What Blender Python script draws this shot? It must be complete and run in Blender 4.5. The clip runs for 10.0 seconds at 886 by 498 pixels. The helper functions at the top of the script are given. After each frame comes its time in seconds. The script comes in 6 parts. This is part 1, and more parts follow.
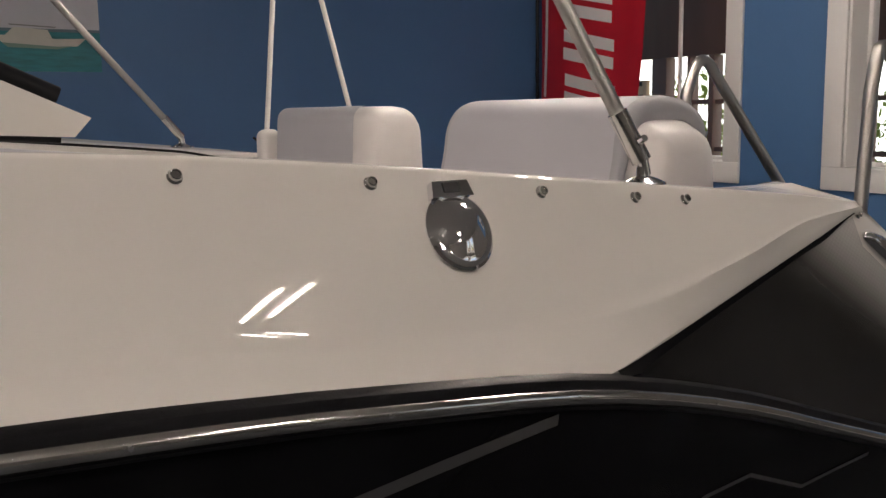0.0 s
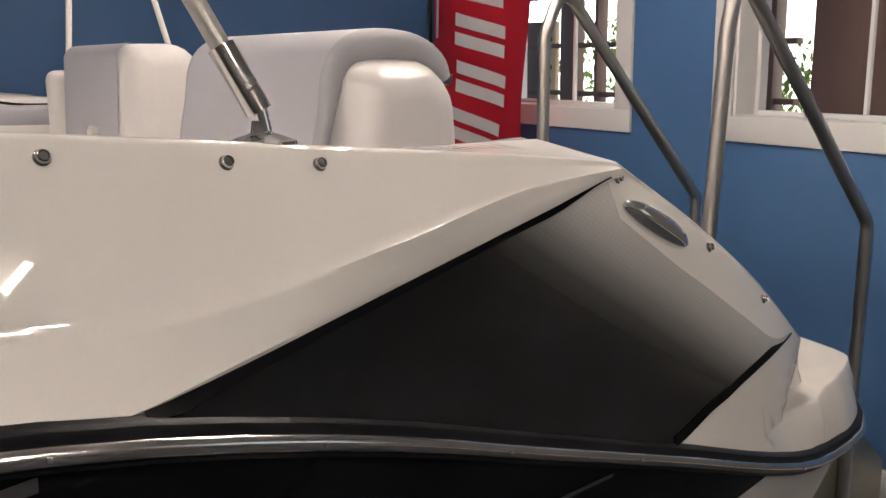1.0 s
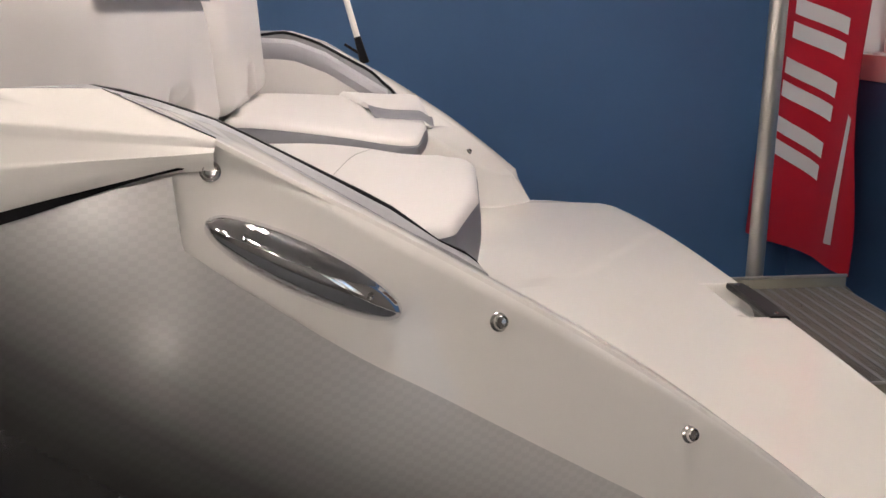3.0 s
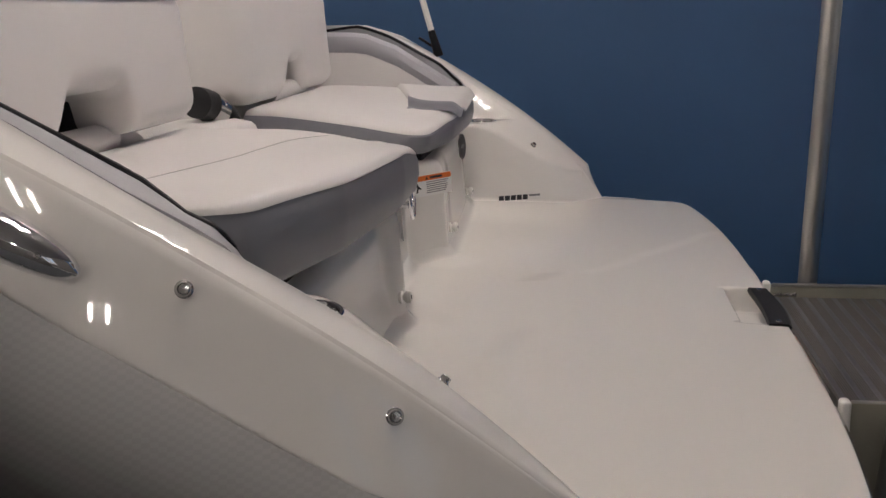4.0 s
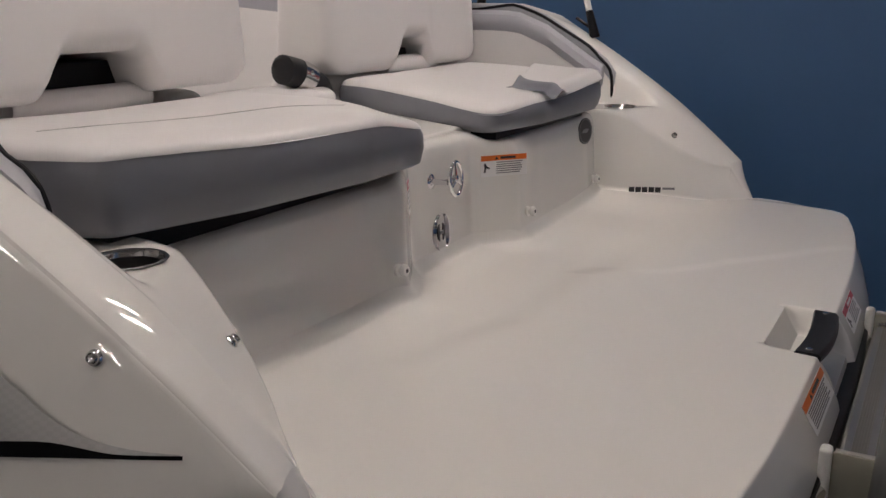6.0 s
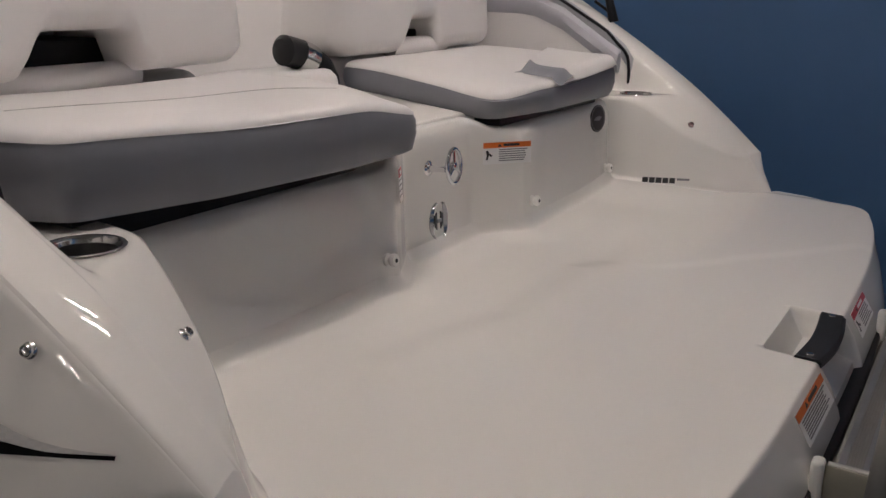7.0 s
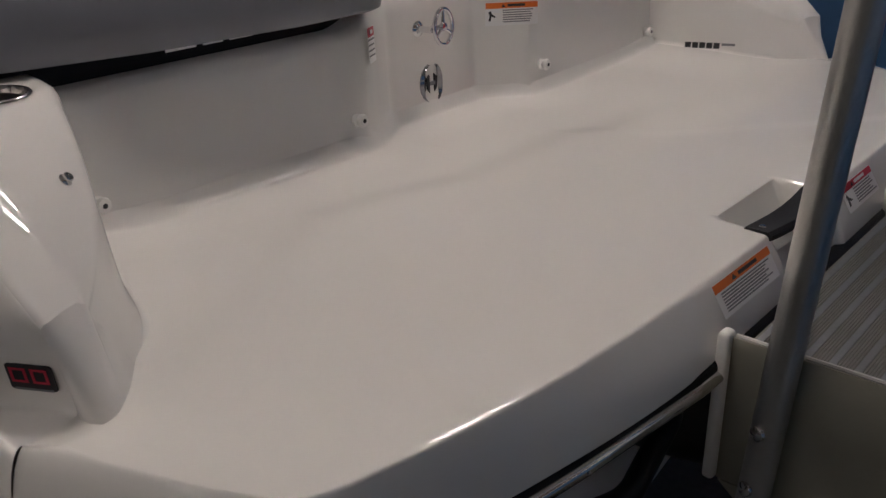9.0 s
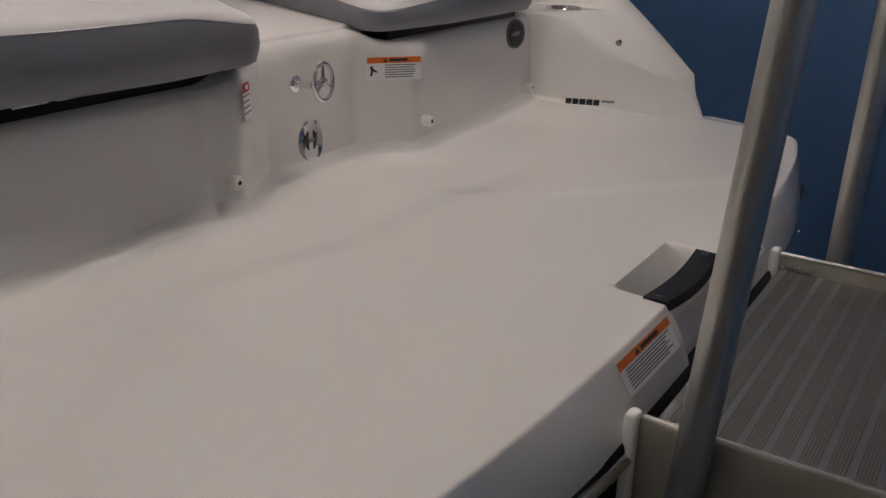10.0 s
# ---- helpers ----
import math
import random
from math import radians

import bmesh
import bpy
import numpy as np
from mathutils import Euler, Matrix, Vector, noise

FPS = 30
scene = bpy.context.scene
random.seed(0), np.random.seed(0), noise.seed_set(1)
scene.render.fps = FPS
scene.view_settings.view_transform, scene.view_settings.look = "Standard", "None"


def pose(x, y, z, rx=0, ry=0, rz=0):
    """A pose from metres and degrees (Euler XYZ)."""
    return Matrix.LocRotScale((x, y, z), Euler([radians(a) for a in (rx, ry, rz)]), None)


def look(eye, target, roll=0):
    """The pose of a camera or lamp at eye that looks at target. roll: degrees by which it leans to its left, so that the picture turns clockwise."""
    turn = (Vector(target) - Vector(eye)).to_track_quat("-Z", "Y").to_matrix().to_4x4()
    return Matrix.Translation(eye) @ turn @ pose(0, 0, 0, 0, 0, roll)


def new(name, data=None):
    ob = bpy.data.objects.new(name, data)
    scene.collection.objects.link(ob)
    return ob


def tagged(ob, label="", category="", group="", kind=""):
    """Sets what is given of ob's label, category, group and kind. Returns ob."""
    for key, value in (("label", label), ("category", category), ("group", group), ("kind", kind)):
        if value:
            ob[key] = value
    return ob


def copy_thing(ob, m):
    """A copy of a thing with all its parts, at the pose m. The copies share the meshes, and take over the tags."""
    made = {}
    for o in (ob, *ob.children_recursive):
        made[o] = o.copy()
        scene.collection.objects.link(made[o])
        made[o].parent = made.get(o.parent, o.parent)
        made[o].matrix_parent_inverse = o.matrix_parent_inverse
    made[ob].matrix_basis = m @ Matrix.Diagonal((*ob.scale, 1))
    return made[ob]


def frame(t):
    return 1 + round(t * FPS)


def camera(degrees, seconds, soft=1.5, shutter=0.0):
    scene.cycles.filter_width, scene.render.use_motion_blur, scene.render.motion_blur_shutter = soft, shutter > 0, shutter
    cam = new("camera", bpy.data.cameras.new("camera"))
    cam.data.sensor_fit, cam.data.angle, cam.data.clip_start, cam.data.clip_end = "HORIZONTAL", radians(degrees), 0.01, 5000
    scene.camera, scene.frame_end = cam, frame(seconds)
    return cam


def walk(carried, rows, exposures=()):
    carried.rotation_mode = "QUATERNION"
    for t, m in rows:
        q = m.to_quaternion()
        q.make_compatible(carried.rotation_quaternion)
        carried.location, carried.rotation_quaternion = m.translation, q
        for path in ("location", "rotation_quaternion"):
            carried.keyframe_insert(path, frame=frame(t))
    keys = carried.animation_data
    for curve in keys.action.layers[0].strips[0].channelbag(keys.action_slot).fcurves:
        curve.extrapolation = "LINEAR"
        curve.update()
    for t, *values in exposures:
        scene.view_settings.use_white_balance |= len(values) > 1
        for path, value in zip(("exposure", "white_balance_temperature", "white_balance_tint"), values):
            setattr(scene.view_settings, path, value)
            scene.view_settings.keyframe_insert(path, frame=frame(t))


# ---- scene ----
cam = camera(51.17, 10.0)
PATH = [
    (0, (-1.997, -2.352, 0.751), (-0.952, -0.672, 0.457), -0.92),
    (0.2, (-1.906, -2.345, 0.740), (-0.787, -0.720, 0.416), -1.76),
    (0.5, (-1.719, -2.342, 0.733), (-0.548, -0.764, 0.362), -2.01),
    (0.7, (-1.572, -2.324, 0.730), (-0.421, -0.734, 0.348), -2.28),
    (1, (-1.382, -2.302, 0.732), (-0.287, -0.680, 0.322), -0.59),
    (1.5, (-1.059, -2.168, 0.714), (-0.054, -0.489, 0.298), -0.63),
    (2, (-0.764, -2.094, 0.694), (0.151, -0.364, 0.282), -1.96),
    (2.2, (-0.620, -2.094, 0.680), (0.215, -0.326, 0.256), -1.50),
    (2.5, (-0.405, -2.080, 0.682), (0.158, -0.217, 0.222), -0.40),
    (2.7, (-0.304, -2.049, 0.679), (0.054, -0.146, 0.179), 0.10),
    (3.8, (0.212, -1.966, 0.627), (0.050, -0.035, 0.131), -2.28),
    (4, (0.321, -2.004, 0.634), (0.024, -0.089, 0.138), -1.44),
    (4.5, (0.488, -1.993, 0.623), (-0.021, -0.135, 0.085), -0.19),
    (5, (0.611, -1.895, 0.630), (-0.019, -0.084, 0.061), 1.49),
    (5.2, (0.646, -1.863, 0.634), (-0.040, -0.067, 0.084), 0.75),
    (6.3, (0.936, -1.792, 0.603), (-0.031, -0.122, 0.076), -0.13),
    (6.5, (0.918, -1.814, 0.613), (-0.025, -0.138, 0.064), 0.52),
    (7, (0.939, -1.706, 0.610), (-0.051, -0.060, 0.053), 0.56),
    (7.5, (0.994, -1.623, 0.591), (0.042, 0.041, 0.020), 0.29),
    (8, (1.129, -1.562, 0.577), (0.126, 0.023, -0.117), 0.16),
    (8.5, (1.224, -1.530, 0.574), (0.119, -0.090, -0.266), -1.33),
    (9, (1.232, -1.518, 0.592), (0.039, -0.134, -0.220), -1.09),
    (9.5, (1.188, -1.470, 0.600), (0.049, 0.003, -0.132), 0.92),
    (10, (1.139, -1.443, 0.595), (0.148, 0.135, -0.132), 1.58),
]
EXPOSURES = [(0.0, -0.22, 6600, 10), (0.5, -0.05, 6600, 10), (1.0, 0.28, 6550, 10), (1.5, 0.53, 6500, 10), (2.0, 0.62, 6450, 10), (2.6, 0.62, 6450, 10), (4.0, -0.2, 6250, 10), (6.5, -0.26, 6200, 10), (8.0, -0.38, 6180, 10), (10.0, -0.47, 6150, 10)]
walk(cam, [(t, look(eye, target, roll)) for t, eye, target, roll in PATH], EXPOSURES)

# ---------------------------------------------------------------- light
world = bpy.data.worlds.new("world")
world.use_nodes = True
scene.world = world
wn, wl = world.node_tree.nodes, world.node_tree.links
sky = wn.new("ShaderNodeTexSky")
sky.sky_type, sky.sun_disc = "NISHITA", False
sky.sun_elevation, sky.sun_rotation = radians(50), radians(120)
wn["Background"].inputs["Strength"].default_value = 0.12
wl.new(sky.outputs["Color"], wn["Background"].inputs["Color"])
sun = new("sun", bpy.data.lights.new("sun", "SUN"))
sun.data.energy, sun.data.angle, sun.data.color = 4.0, radians(0.5), (1.0, 0.95, 0.88)
sun.matrix_world = look((3.6, 9, 8), (2.6, 0, 0))

FLOOR_Z, CEIL_Z = -1.145, 1.95
WALL_X, WALL_Y = 2.15, 2.82


# ---------------------------------------------------------------- materials
def material(name, color, rough=0.5, metal=0.0, spec=0.5, coat=0.0, coat_rough=0.03):
    m = bpy.data.materials.new(name)
    m.use_nodes = True
    b = m.node_tree.nodes["Principled BSDF"]
    b.inputs["Base Color"].default_value = (*color, 1)
    b.inputs["Roughness"].default_value = rough
    b.inputs["Metallic"].default_value = metal
    b.inputs["Specular IOR Level"].default_value = spec
    b.inputs["Coat Weight"].default_value = coat
    b.inputs["Coat Roughness"].default_value = coat_rough
    return m


def textured(m, amount=0.08, scale=3.0, bump=0.0, bump_scale=200.0, rough_var=0.0, dark=None, stretch=(1, 1, 1), detail=4.0):
    """Soft variation of the base colour at a large scale, fine relief at a small one."""
    nt = m.node_tree
    n, l = nt.nodes, nt.links
    b = n["Principled BSDF"]
    base = tuple(b.inputs["Base Color"].default_value)
    tc = n.new("ShaderNodeTexCoord")
    mp = n.new("ShaderNodeMapping")
    mp.inputs["Scale"].default_value = stretch
    l.new(tc.outputs["Object"], mp.inputs["Vector"])
    no = n.new("ShaderNodeTexNoise")
    no.inputs["Scale"].default_value, no.inputs["Detail"].default_value = scale, detail
    l.new(mp.outputs["Vector"], no.inputs["Vector"])
    mx = n.new("ShaderNodeMix")
    mx.data_type = "RGBA"
    lo = dark or tuple(c * (1 - amount) for c in base[:3])
    mx.inputs[6].default_value = (*lo[:3], 1)
    mx.inputs[7].default_value = tuple(min(1, c * (1 + amount * 0.5)) for c in base[:3]) + (1,)
    l.new(no.outputs["Fac"], mx.inputs[0])
    l.new(mx.outputs[2], b.inputs["Base Color"])
    if rough_var:
        mr = n.new("ShaderNodeMapRange")
        r = b.inputs["Roughness"].default_value
        mr.inputs[3].default_value, mr.inputs[4].default_value = max(0.02, r - rough_var), min(1, r + rough_var)
        l.new(no.outputs["Fac"], mr.inputs[0])
        l.new(mr.outputs[0], b.inputs["Roughness"])
    if bump:
        n2 = n.new("ShaderNodeTexNoise")
        n2.inputs["Scale"].default_value, n2.inputs["Detail"].default_value = bump_scale, 3
        l.new(mp.outputs["Vector"], n2.inputs["Vector"])
        bp = n.new("ShaderNodeBump")
        bp.inputs["Strength"].default_value, bp.inputs["Distance"].default_value = bump, 0.002
        l.new(n2.outputs["Fac"], bp.inputs["Height"])
        l.new(bp.outputs["Normal"], b.inputs["Normal"])
    return m


GEL = textured(material("white_gelcoat", (0.80, 0.775, 0.74), 0.5, spec=0.12, coat=1.0, coat_rough=0.02), 0.02, 2.0, 0.05, 14.0)
GEL_IN = textured(material("white_gelcoat_platform", (0.80, 0.775, 0.735), 0.5, spec=0.12, coat=1.0, coat_rough=0.035), 0.02, 2.5, 0.06, 11.0)
VINYL = textured(material("white_vinyl", (0.74, 0.715, 0.705), 0.36), 0.04, 5.0, 0.08, 700, 0.06)
VINYL_GREY = textured(material("grey_vinyl", (0.182, 0.186, 0.212), 0.40), 0.12, 7.0, 0.10, 700, 0.08)
VINYL_MID = textured(material("mid_grey_vinyl", (0.36, 0.36, 0.385), 0.45), 0.06, 5.0, 0.25, 900, 0.06)
VINYL_PALE = textured(material("pale_grey_vinyl", (0.46, 0.46, 0.50), 0.45), 0.05, 5.0, 0.25, 900, 0.06)
SEAM = material("grey_seam_thread", (0.44, 0.43, 0.43), 0.7)
BLACK_GEL = textured(material("black_gelcoat", (0.004, 0.004, 0.005), 0.05, spec=0.09), 0.3, 3.0)
BLACK_FILM = material("black_stripe_film", (0.004, 0.004, 0.005), 0.45, spec=0.04)
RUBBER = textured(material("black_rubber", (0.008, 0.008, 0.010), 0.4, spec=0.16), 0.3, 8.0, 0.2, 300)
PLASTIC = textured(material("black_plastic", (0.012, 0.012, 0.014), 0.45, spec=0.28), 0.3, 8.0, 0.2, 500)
CHROME = textured(material("chrome", (0.82, 0.82, 0.84), 0.06, 1.0), 0.03, 4.0)
DARK_CHROME = textured(material("smoked_chrome", (0.42, 0.42, 0.44), 0.07, 1.0), 0.2, 30.0)
STEEL = textured(material("polished_steel", (0.62, 0.61, 0.60), 0.16, 1.0), 0.12, 6.0, 0.05, 200, 0.06)
# steel with the shade inside the cups put into its colour
SHADED_STEEL = textured(material("shaded_steel", (0.16, 0.155, 0.15), 0.3, 1.0), 0.2, 8.0)
ALU = textured(material("brushed_aluminium", (0.50, 0.49, 0.47), 0.36, 1.0), 0.22, 5.0, 0.25, 160, 0.10)
ALU_PLATE = textured(material("dull_aluminium_plate", (0.40, 0.385, 0.32), 0.45, 0.8), 0.45, 5.0, 0.25, 120, 0.14)
WHITE_PLASTIC = material("white_plastic", (0.82, 0.80, 0.76), 0.4)
BLUE = textured(material("blue_wall_paint", (0.068, 0.160, 0.335), 0.6), 0.06, 1.5, 0.25, 150, 0.05)
DARK_WALL = textured(material("dull_dark_wall", (0.15, 0.143, 0.136), 0.8), 0.2, 1.5, 0.25, 150)
TRIM_WHITE = textured(material("white_satin_trim", (0.78, 0.77, 0.76), 0.55, spec=0.3), 0.04, 4.0, 0.1, 90)
CEIL = textured(material("white_ceiling", (0.42, 0.41, 0.40), 0.8), 0.05, 2.0, 0.3, 200)
CARPET = textured(material("grey_speckled_floor", (0.075, 0.082, 0.09), 0.75), 0.45, 60.0, 0.5, 300)
ORANGE = material("orange_print", (0.72, 0.16, 0.02), 0.4)
RED_PRINT = material("red_print", (0.50, 0.02, 0.05), 0.4)
LABEL_WHITE = material("white_label", (0.80, 0.79, 0.78), 0.35)
INK = material("black_ink", (0.015, 0.015, 0.018), 0.4)
INK_GREY = material("grey_ink", (0.20, 0.20, 0.21), 0.5)
FLAG_RED = textured(material("red_banner_cloth", (0.50, 0.008, 0.025), 0.6), 0.10, 6.0, 0.4, 400)
FLAG_WHITE = textured(material("white_banner_print", (0.74, 0.73, 0.73), 0.6), 0.05, 6.0, 0.4, 400)
TREAD = textured(material("worn_tread_aluminium", (0.23, 0.22, 0.205), 0.5, 0.7), 0.3, 7.0, 0.2, 120, 0.1)
TREAD_LAND = textured(material("polished_tread_land", (0.25, 0.255, 0.265), 0.40, 0.8), 0.25, 9.0, 0.15, 90, 0.1)
GALV = textured(material("galvanised_steel", (0.40, 0.41, 0.42), 0.45, 1.0), 0.3, 14.0, 0.1, 80, 0.1)
TYRE = textured(material("tyre_rubber", (0.015, 0.015, 0.015), 0.75), 0.3, 10.0, 0.3, 200)
WOOD_DARK = textured(material("brown_stained_wood", (0.20, 0.115, 0.085), 0.6), 0.45, 6.0, 0.3, 60, stretch=(1, 1, 0.15))
WOOD_TAN = textured(material("tan_board", (0.78, 0.56, 0.33), 0.6), 0.30, 6.0, 0.3, 60, stretch=(1, 1, 0.15))
CONCRETE = textured(material("grey_paving", (0.45, 0.44, 0.42), 0.8), 0.2, 4.0, 0.4, 80)
LEAF = textured(material("green_foliage", (0.26, 0.36, 0.07), 0.6), 0.5, 9.0)
GREY_STRIPE = material("grey_hull_stripe", (0.045, 0.045, 0.048), 0.3)


def emitter(name, color, strength):
    m = bpy.data.materials.new(name)
    m.use_nodes = True
    b = m.node_tree.nodes["Principled BSDF"]
    b.inputs["Base Color"].default_value = (*color, 1)
    b.inputs["Emission Color"].default_value = (*color, 1)
    b.inputs["Emission Strength"].default_value = strength
    return m


TUBE_LIGHT = emitter("lit_tube", (1.0, 0.87, 0.775), 124.0)
SKY_GLOW = emitter("bright_sky", (1.0, 0.985, 0.92), 2.8)


def glass(name):
    m = bpy.data.materials.new(name)
    m.use_nodes = True
    b = m.node_tree.nodes["Principled BSDF"]
    b.inputs["Base Color"].default_value = (0.97, 0.98, 0.98, 1)
    b.inputs["Roughness"].default_value = 0.01
    b.inputs["Transmission Weight"].default_value = 1.0
    b.inputs["IOR"].default_value = 1.1
    return m


GLASS = glass("window_glass")


def graphic_material():
    """The printed side graphic: black at the fore end, through grey to silver aft, over a fine woven pattern."""
    m = bpy.data.materials.new("side_graphic_film")
    m.use_nodes = True
    n, l = m.node_tree.nodes, m.node_tree.links
    b = n["Principled BSDF"]
    tc = n.new("ShaderNodeTexCoord")
    sp = n.new("ShaderNodeSeparateXYZ")
    l.new(tc.outputs["Object"], sp.inputs[0])
    # the fade runs up and aft
    a = n.new("ShaderNodeMath"); a.operation = "MULTIPLY_ADD"
    a.inputs[1].default_value, a.inputs[2].default_value = 1.5, 0.0
    l.new(sp.outputs["Z"], a.inputs[0])
    c = n.new("ShaderNodeMath"); c.operation = "ADD"
    l.new(sp.outputs["X"], c.inputs[0]); l.new(a.outputs[0], c.inputs[1])
    ramp = n.new("ShaderNodeValToRGB")
    mr = n.new("ShaderNodeMapRange")
    mr.inputs[1].default_value, mr.inputs[2].default_value = 0.005, 0.43
    l.new(c.outputs[0], mr.inputs[0])
    l.new(mr.outputs[0], ramp.inputs[0])
    e = ramp.color_ramp.elements
    e[0].position, e[0].color = 0.0, (0.004, 0.004, 0.005, 1)
    e[1].position, e[1].color = 1.0, (0.58, 0.57, 0.56, 1)
    for p, v in ((0.17, 0.014), (0.33, 0.045), (0.5, 0.16), (0.67, 0.34), (0.83, 0.48)):
        k = ramp.color_ramp.elements.new(p)
        k.color = (v, v * 0.99, v * 0.98, 1)
    ck = n.new("ShaderNodeTexChecker")
    ck.inputs["Scale"].default_value = 130
    mpp = n.new("ShaderNodeMapping")
    mpp.inputs["Scale"].default_value = (1.0, 0.02, 1.6)
    l.new(tc.outputs["Object"], mpp.inputs[0]); l.new(mpp.outputs[0], ck.inputs["Vector"])
    mx = n.new("ShaderNodeMix"); mx.data_type = "RGBA"; mx.blend_type = "MULTIPLY"
    mx.inputs[0].default_value = 0.09
    l.new(ramp.outputs[0], mx.inputs[6]); l.new(ck.outputs["Color"], mx.inputs[7])
    l.new(mx.outputs[2], b.inputs["Base Color"])
    b.inputs["Roughness"].default_value = 0.22
    b.inputs["Specular IOR Level"].default_value = 0.32
    b.inputs["Coat Weight"].default_value = 0.12
    b.inputs["Coat Roughness"].default_value = 0.12
    return m


GRAPHIC = graphic_material()


# ---------------------------------------------------------------- mesh tools
def put(loc, ob):
    ob.matrix_basis = Matrix.Translation(loc)
    return ob


def thing(name, loc, label, category, group="", kind=""):
    return tagged(put(loc, new(name)), label, category, group, kind)


def finish(bm, sharp=38.0, flat=False):
    bmesh.ops.recalc_face_normals(bm, faces=bm.faces)
    for f in bm.faces:
        f.smooth = not flat
    lim = radians(sharp)
    for e in bm.edges:
        if len(e.link_faces) == 2 and e.calc_face_angle(0.0) > lim:
            e.smooth = False
    return bm


def part(name, bm, mat, parent=None, label="", sharp=38.0, flat=False):
    """Links a bmesh, given in world places, as one mesh under a thing or a part."""
    finish(bm, sharp, flat)
    me = bpy.data.meshes.new(name)
    bm.to_mesh(me)
    bm.free()
    me.materials.append(mat)
    ob = new(name, me)
    if parent is not None:
        ob.parent = parent
        up = parent.matrix_basis.copy()
        if parent.parent is not None:
            up = parent.parent.matrix_basis @ parent.matrix_parent_inverse @ up
        ob.matrix_parent_inverse = up.inverted()
    if label:
        ob["label"] = label
    return ob


def solo(name, bm, mat, label, category, kind="", group="", sharp=38.0, flat=False):
    return tagged(part(name, bm, mat, None, "", sharp, flat), label, category, group, kind)


def rows_bm(rows, bm=None, closed=False, caps=False):
    """A sheet, or with closed a tube, through rows of points."""
    bm = bm or bmesh.new()
    vs = [[bm.verts.new(p) for p in row] for row in rows]
    n = len(rows[0])
    for a, b in zip(vs, vs[1:]):
        for i in range(n if closed else n - 1):
            j = (i + 1) % n
            q = [a[i], a[j], b[j], b[i]]
            bm.faces.new(q)
    if caps:
        for r in (vs[0], vs[-1]):
            bm.faces.new(r)
    return bm


def weld(bm, d=0.0004):
    bmesh.ops.remove_doubles(bm, verts=bm.verts, dist=d)
    return bm


def block(x0, x1, y0, y1, z0, z1, bevel=0.004, seg=2, bm=None):
    bm2 = bmesh.new()
    bmesh.ops.create_cube(bm2, size=1.0, matrix=Matrix.Translation(((x0 + x1) / 2, (y0 + y1) / 2, (z0 + z1) / 2)) @ Matrix.Diagonal((abs(x1 - x0), abs(y1 - y0), abs(z1 - z0), 1)))
    if bevel > 0:
        bmesh.ops.bevel(bm2, geom=bm2.edges[:], offset=bevel, segments=seg, profile=0.5, affect="EDGES")
    if bm is None:
        return bm2
    merge(bm, bm2)
    return bm


def merge(bm, other, m=None):
    if m is not None:
        other.transform(m)
    me = bpy.data.meshes.new("tmp")
    other.to_mesh(me)
    other.free()
    bm.from_mesh(me)
    bpy.data.meshes.remove(me)
    return bm


def smooth_path(pts, per=8):
    """A curve through the points (Catmull-Rom)."""
    p = [Vector(q) for q in pts]
    p = [p[0] * 2 - p[1]] + p + [p[-1] * 2 - p[-2]]
    out = []
    for i in range(1, len(p) - 2):
        for k in range(per):
            t = k / per
            a, b, c, d = p[i - 1], p[i], p[i + 1], p[i + 2]
            out.append(0.5 * ((2 * b) + (c - a) * t + (2 * a - 5 * b + 4 * c - d) * t * t + (3 * b - a - 3 * c + d) * t ** 3))
    out.append(p[-2])
    return out


def bend_path(pts, radius, seg=8):
    """Straight runs with rounded bends, like a bent tube."""
    p = [Vector(q) for q in pts]
    out = [p[0]]
    for i in range(1, len(p) - 1):
        a, b = (p[i - 1] - p[i]), (p[i + 1] - p[i])
        ang = a.angle(b)
        d = min(radius / math.tan(ang / 2), a.length * 0.48, b.length * 0.48)
        s, e = p[i] + a.normalized() * d, p[i] + b.normalized() * d
        for k in range(seg + 1):
            t = k / seg
            out.append(s * (1 - t) ** 2 + p[i] * 2 * t * (1 - t) + e * t * t)
    out.append(p[-1])
    return out


def tube(path, r, seg=14, bm=None, caps=True):
    path = [Vector(q) for q in path]
    rows, up = [], Vector((0.13, 0.31, 0.94))
    for i, q in enumerate(path):
        d = (path[min(i + 1, len(path) - 1)] - path[max(i - 1, 0)]).normalized()
        side = d.cross(up)
        if side.length < 0.05:
            side = d.cross(Vector((1, 0, 0)))
        side.normalize()
        up2 = side.cross(d).normalized()
        up = up2
        rr = r(i / max(1, len(path) - 1)) if callable(r) else r
        rows.append([q + (side * math.cos(a) + up2 * math.sin(a)) * rr for a in [2 * math.pi * k / seg for k in range(seg)]])
    return rows_bm(rows, bm, closed=True, caps=caps)


def lathe(profile, m, seg=24, bm=None):
    """profile: (radius, height) pairs, turned about the local z of m."""
    rows = [[m @ Vector((r * math.cos(a), r * math.sin(a), h)) for a in [2 * math.pi * k / seg for k in range(seg)]] for r, h in profile]
    return rows_bm(rows, bm, closed=True, caps=True)


def facing(place, normal, up=(0, 0, 1)):
    """A pose whose local z is the normal and whose local y is as near up as it can be."""
    z = Vector(normal).normalized()
    x = Vector(up).cross(z).normalized()
    y = z.cross(x)
    return Matrix(((x.x, y.x, z.x, place[0]), (x.y, y.y, z.y, place[1]), (x.z, y.z, z.z, place[2]), (0, 0, 0, 1)))


